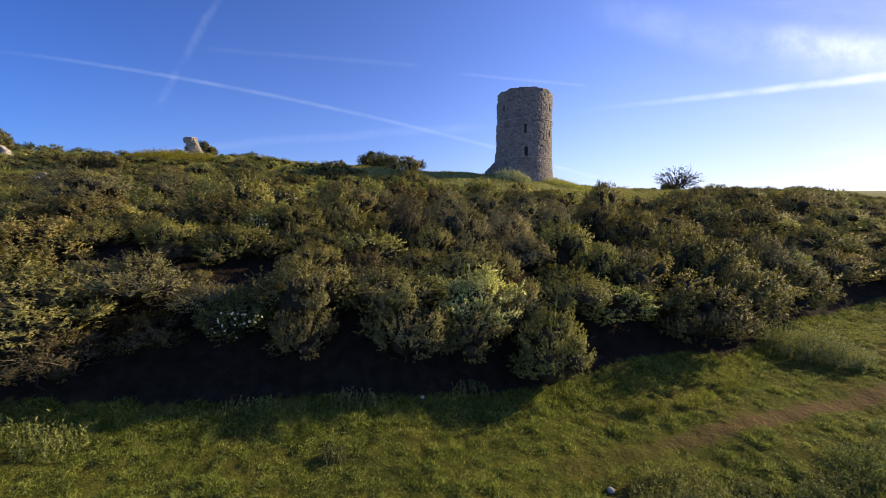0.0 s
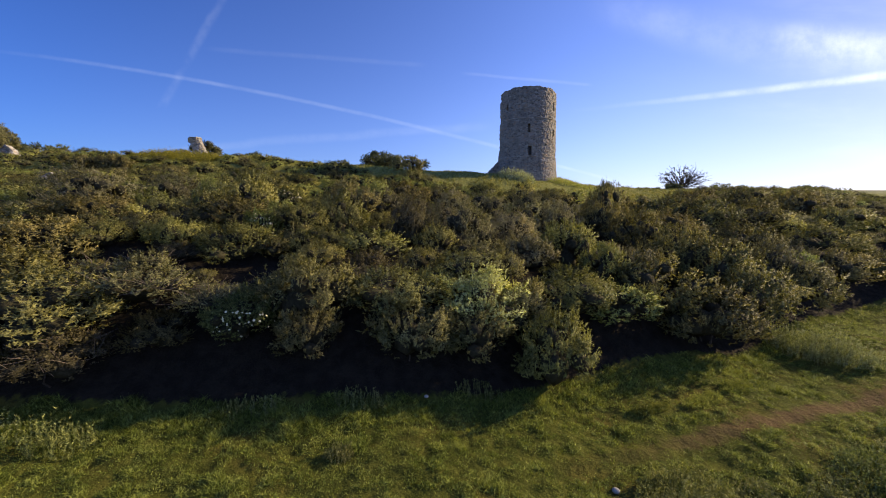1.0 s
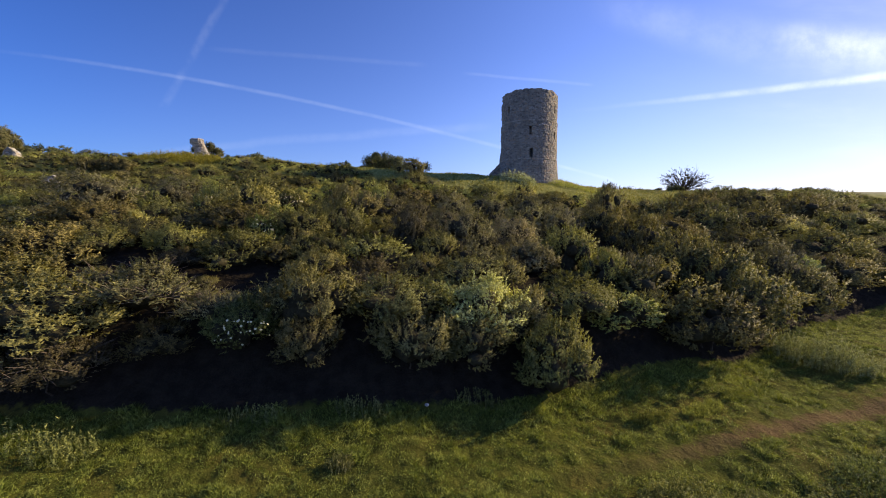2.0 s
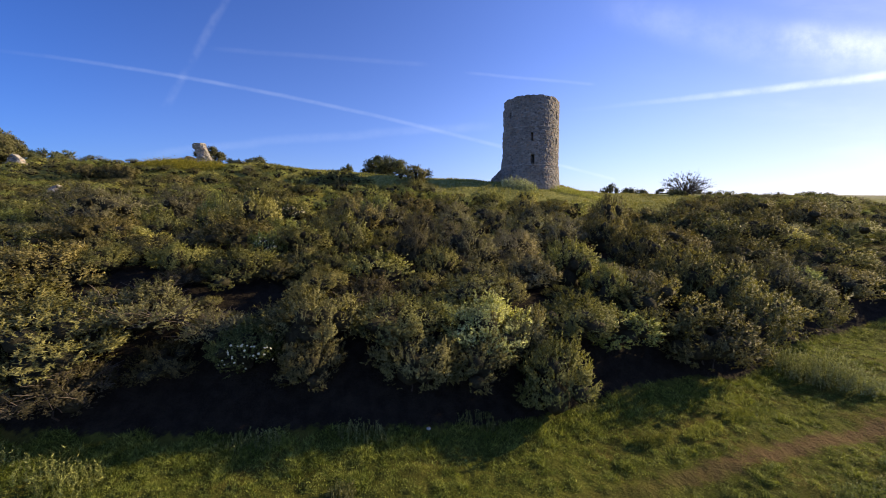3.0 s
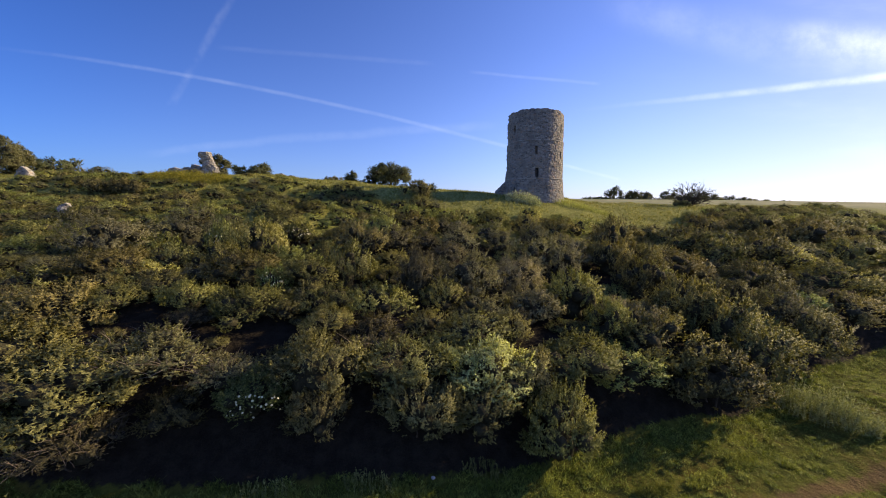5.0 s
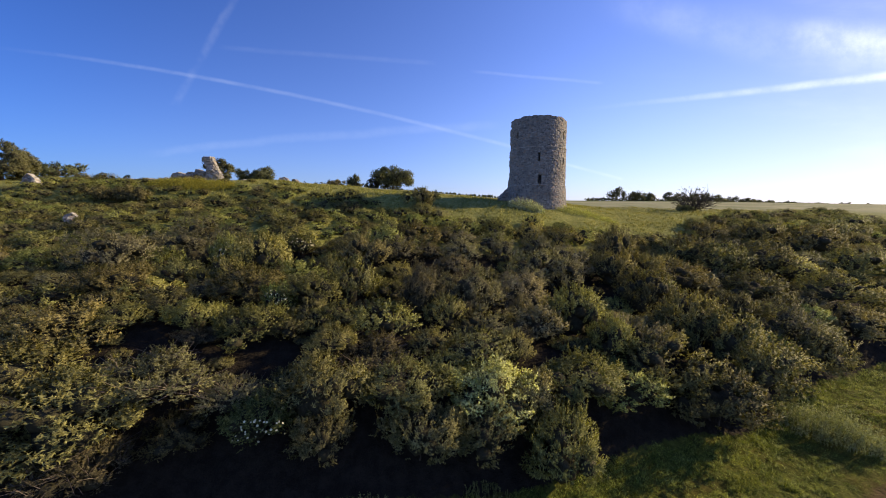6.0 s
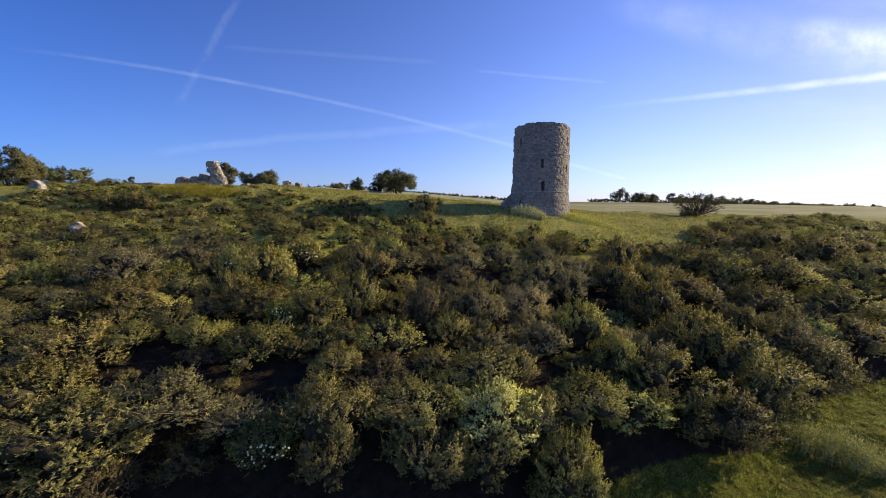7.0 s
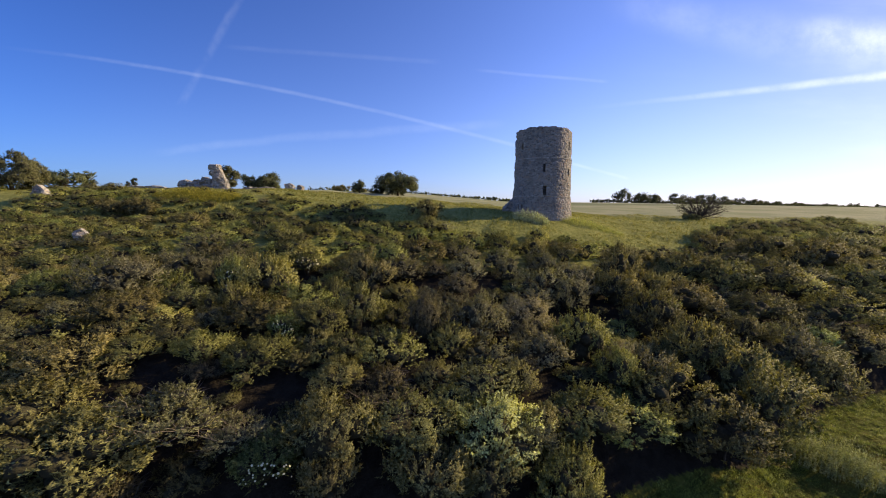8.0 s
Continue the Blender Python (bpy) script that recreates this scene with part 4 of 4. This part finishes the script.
def hedge(name, label, pts, height, seed, size=0.8):
    """A long, uneven hedge of leafy shoots along a line."""
    rng = np.random.default_rng(seed)
    at = []
    for (x0, y0), (x1, y1) in zip(pts, pts[1:]):
        n = int(math.hypot(x1 - x0, y1 - y0) / 0.9)
        t = rng.random(n * 3)
        xx, yy = x0 + (x1 - x0) * t, y0 + (y1 - y0) * t
        hh = height * (0.35 + 0.65 * np.abs(np.sin(xx * 0.05) * np.sin(xx * 0.017 + 1)) + 0.3 * rng.random(n * 3))
        at.append(np.stack([xx, yy + rng.normal(size=n * 3), land(xx, yy) + hh * rng.random(n * 3)], -1))
    at = np.concatenate(at)
    way = unit(rng.normal(size=at.shape) + np.array([0, 0, 0.8]))
    tagged(new(name, quads_mesh(name, sprigs(rng, at, way, 3, size, size * 1.6, 0.8), LEAF["tree"], 3)), label, "hedge", kind="stuff")


hedge("far_hedge", "uneven dark hedge line across the far fields", [(130, 400), (300, 440), (470, 520), (760, 720), (1300, 1000)], 2.2, 31, 1.3)
hedge("field_hedge", "thin dark hedge on the ridge behind the hill", [(-75, 300), (20, 296), (60, 300)], 1.0, 32, 0.9)
hedge("hill_hedge", "low dark hedge behind the hilltop stones", [(-60, 150), (-40, 148), (-25, 146)], 1.6, 33, 0.5)


# ---- grass and weeds ----
def blades(rng, x, y, height, width, lean=0.5, count=4):
    """Tufts of narrow three-cornered blades."""
    k = len(x)
    z = land(x, y)
    at = np.stack([x, y, z - 0.01], -1)[:, None] + rng.normal(size=(k, count, 3)) * np.array([0.05, 0.05, 0.0])
    a = rng.uniform(0, 2 * np.pi, (k, count))
    side = np.stack([np.cos(a), np.sin(a), 0 * a], -1) * (width * rng.uniform(0.6, 1.3, (k, count)))[..., None]
    h = height[:, None] * rng.uniform(0.6, 1.3, (k, count))
    tip = at + np.stack([rng.normal(size=(k, count)) * lean * h, rng.normal(size=(k, count)) * lean * h, h], -1)
    return np.stack([at - side, at + side, tip], 2).reshape(-1, 3, 3)


def clumpy(x, y, f):
    return np.array([noise.noise(Vector((a * f, b * f, 0.7))) for a, b in zip(x, y)])


def lawn_lie(rng, count):
    """Blades of grass arch over, so that their sheen faces up."""
    return unit(rng.normal(size=(count, 3)) * 0.35 + np.array([0, 0, 1.0]))


def make_grass():
    rng = np.random.default_rng(21)
    k = 330000
    y = 8 + 32 * rng.random(k) ** 1.3
    x = (rng.random(k) * 2 - 1) * (1.25 * y + 4)
    keep = (y < foot(x) + np.interp(x, (5, 10, 16, 20), (0.5, 1.0, 1.0, 0.5)) + 0.3 * np.sin(x * 2.1)) & (x > -28) & (x < 46)
    keep &= rng.random(k) > 0.85 * np.exp(-((y - 13.3 - 0.363 * x) / 0.6) ** 4) * np.clip(x / 14 - 0.2, 0, 1)
    x, y = x[keep], y[keep]
    lump = clumpy(x, y, 0.9) + 0.6 * clumpy(x, y, 2.6)
    worn = np.exp(-((y - 13.3 - 0.363 * x) / 0.8) ** 2) * np.clip(x / 10, 0, 1)
    edge = np.exp(-((y - foot(x)) / 1.2) ** 2)
    tussock = np.clip(clumpy(x, y, 0.55) - 0.22, 0, 0.3) + np.clip(clumpy(x, y, 1.3) - 0.3, 0, 0.3)
    h = (np.clip(0.05 + 0.08 * lump, 0.03, 0.2) + 0.42 * tussock) * (1 - 0.8 * worn) + 0.12 * edge
    tagged(new("lawn_grass", quads_mesh("lawn_grass", blades(rng, x, y, h, 0.016 + 0 * x[:, None], 0.75, 3), LEAF["grass"], 3, lawn_lie(rng, 3 * len(x)))), "uneven green grass of the lawn below the bank", "grass", kind="stuff")
    k = 60000
    y = 40 + 75 * rng.random(k)
    x = (rng.random(k) * 2 - 1) * (1.2 * y)
    keep = (y > upper_edge(x) - 4) & (x > -110) & (x < 100) & (np.hypot(x - TX, y - TY) > 6.4)
    x, y = x[keep], y[keep]
    h = np.clip(0.28 + 0.35 * clumpy(x, y, 0.25), 0.08, 0.9)
    tagged(new("hill_grass", quads_mesh("hill_grass", blades(rng, x, y, h, 0.06 + 0 * x[:, None], 0.5, 3), LEAF["meadow"], 3, lawn_lie(rng, 3 * len(x)))), "rough yellow-green grass on the hilltop", "grass", kind="stuff")


make_grass()


def herbs(name, label, x, y, rx, ry, turn, count, tall, leaves, size, species, seed, slim=0.4):
    """A stand of upright herbs in an oval patch."""
    rng = np.random.default_rng(seed)
    r, a = np.sqrt(rng.random(count)), rng.uniform(0, 6.28, count)
    u, v = r * np.cos(a) * rx, r * np.sin(a) * ry
    c, s = math.cos(radians(turn)), math.sin(radians(turn))
    px, py = x + u * c - v * s, y + u * s + v * c
    at = np.stack([px, py, land(px, py)], -1)
    way = unit(rng.normal(size=(count, 3)) * 0.14 + np.array([0, 0, 1.0]))
    grow = (1 - 0.5 * r ** 2)[:, None] * rng.uniform(0.7, 1.2, (count, 1))
    leaf = sprigs(rng, at, way * grow, leaves, tall, size, slim)
    stalk = np.stack([at + [0.008, 0, 0], at - [0.008, 0, 0], at + way * grow * tall], 1)
    return tagged(new(name, quads_mesh(name, np.concatenate([leaf, stalk]), LEAF[species], 3)), label, "weeds", kind="stuff")


herbs("nettle_patch", "dense stand of tall nettles beside the bushes", 26.8, 28.0, 3.4, 1.4, -46, 520, 1.9, 26, 0.16, "nettle", 71, 0.3)
herbs("seeding_weeds", "pale tall seeding weeds at the lawn edge", -14.9, 14.2, 1.3, 0.6, 10, 90, 1.35, 20, 0.11, "fresh", 72, 0.35)
herbs("seeding_weeds", "pale tall seeding weeds at the lawn edge", -18.4, 13.9, 2.2, 0.8, 10, 130, 1.3, 18, 0.11, "weed", 73, 0.35)
herbs("bramble_patch", "low pale green bramble patch on the lawn", 8.9, 13.7, 2.1, 1.3, 20, 1000, 0.85, 11, 0.085, "elder", 74, 0.6)
for i, (x, y, r, h) in enumerate(((15.2, 14.3, 1.7, 0.5), (17.8, 16.0, 1.6, 0.75), (20.6, 17.0, 1.5, 0.6), (18.6, 14.2, 2.0, 0.55), (13.2, 12.4, 1.5, 0.45), (22.6, 18.8, 1.3, 0.7), (11.9, 14.4, 1.0, 0.4))):
    herbs("bramble_patch", "lush rank weeds in a low patch on the lawn", x, y, r, r * 0.65, 25, int(170 * r), h, 10, 0.10, "elder" if i % 2 else "weed", 80 + i, 0.5)
herbs("rank_grass", "tall yellow-green grass and weeds on the hilltop", -49.5, 71.6, 8.5, 3.0, 4, 1500, 1.2, 10, 0.2, "rank", 75)
herbs("rank_grass", "tall yellow-green grass and weeds on the hilltop", -66.0, 71.0, 6.0, 2.5, 4, 600, 0.8, 9, 0.2, "meadow", 95)
herbs("pale_scrub", "pale grey-green scrub in front of the tower foot", 12.6, 73.0, 3.4, 1.3, 0, 900, 1.7, 10, 0.19, "pale", 96, 0.6)
herbs("rank_grass", "pale seeding grass beside the tower", 24.5, 76.5, 6.5, 2.2, -6, 900, 0.9, 8, 0.16, "meadow", 97)
herbs("weed_tuft", "taller tuft of weeds in the lawn", -4.2, 14.7, 0.6, 0.4, 0, 110, 0.5, 9, 0.09, "weed", 76)
herbs("weed_tuft", "taller tuft of weeds in the lawn", 13.9, 20.6, 1.5, 0.5, 25, 300, 0.45, 9, 0.09, "grass", 77)
herbs("weed_tuft", "long tussock of rank grass in the lawn", 17.0, 22.4, 1.6, 0.5, 30, 280, 0.4, 9, 0.09, "grass", 78)
herbs("weed_tuft", "long tussock of rank grass in the lawn", 10.6, 19.6, 1.2, 0.4, 20, 200, 0.35, 9, 0.09, "grass", 79)
for i, (x, r, h) in enumerate(((-4.0, 1.4, 0.7), (-9.0, 1.6, 0.4), (1.8, 1.3, 0.5))):
    herbs("undergrowth", "shaded nettles and weeds under the bushes", x, float(foot(x)) + 0.5 + 0.3 * math.sin(5 * x), r, 0.5, 8, int(60 * r), h, 22, 0.09, "weed", 200 + i)


def pebble(name, label, x, y, r, seed, mat):
    bm = bmesh.new()
    bmesh.ops.create_icosphere(bm, subdivisions=2, radius=r)
    for v in bm.verts:
        v.co *= 1 + 0.25 * noise.noise(v.co * 6 / (r * 10) + Vector((seed, 0, 0)))
        v.co.z *= 0.75
    ob = tagged(new(name, bm_mesh(name, bm, mat)), label, "stone")
    ob.location = (x, y, zland(x, y) + r * 0.45)
    return ob


pebble("pale_stone", "small pale rounded stone lying beside the brambles", 6.5, 14.15, 0.14, 3, CHALK)
pebble("pale_stone", "small pale stone in the shade under the bushes", -0.96, 18.6, 0.11, 8, CHALK)
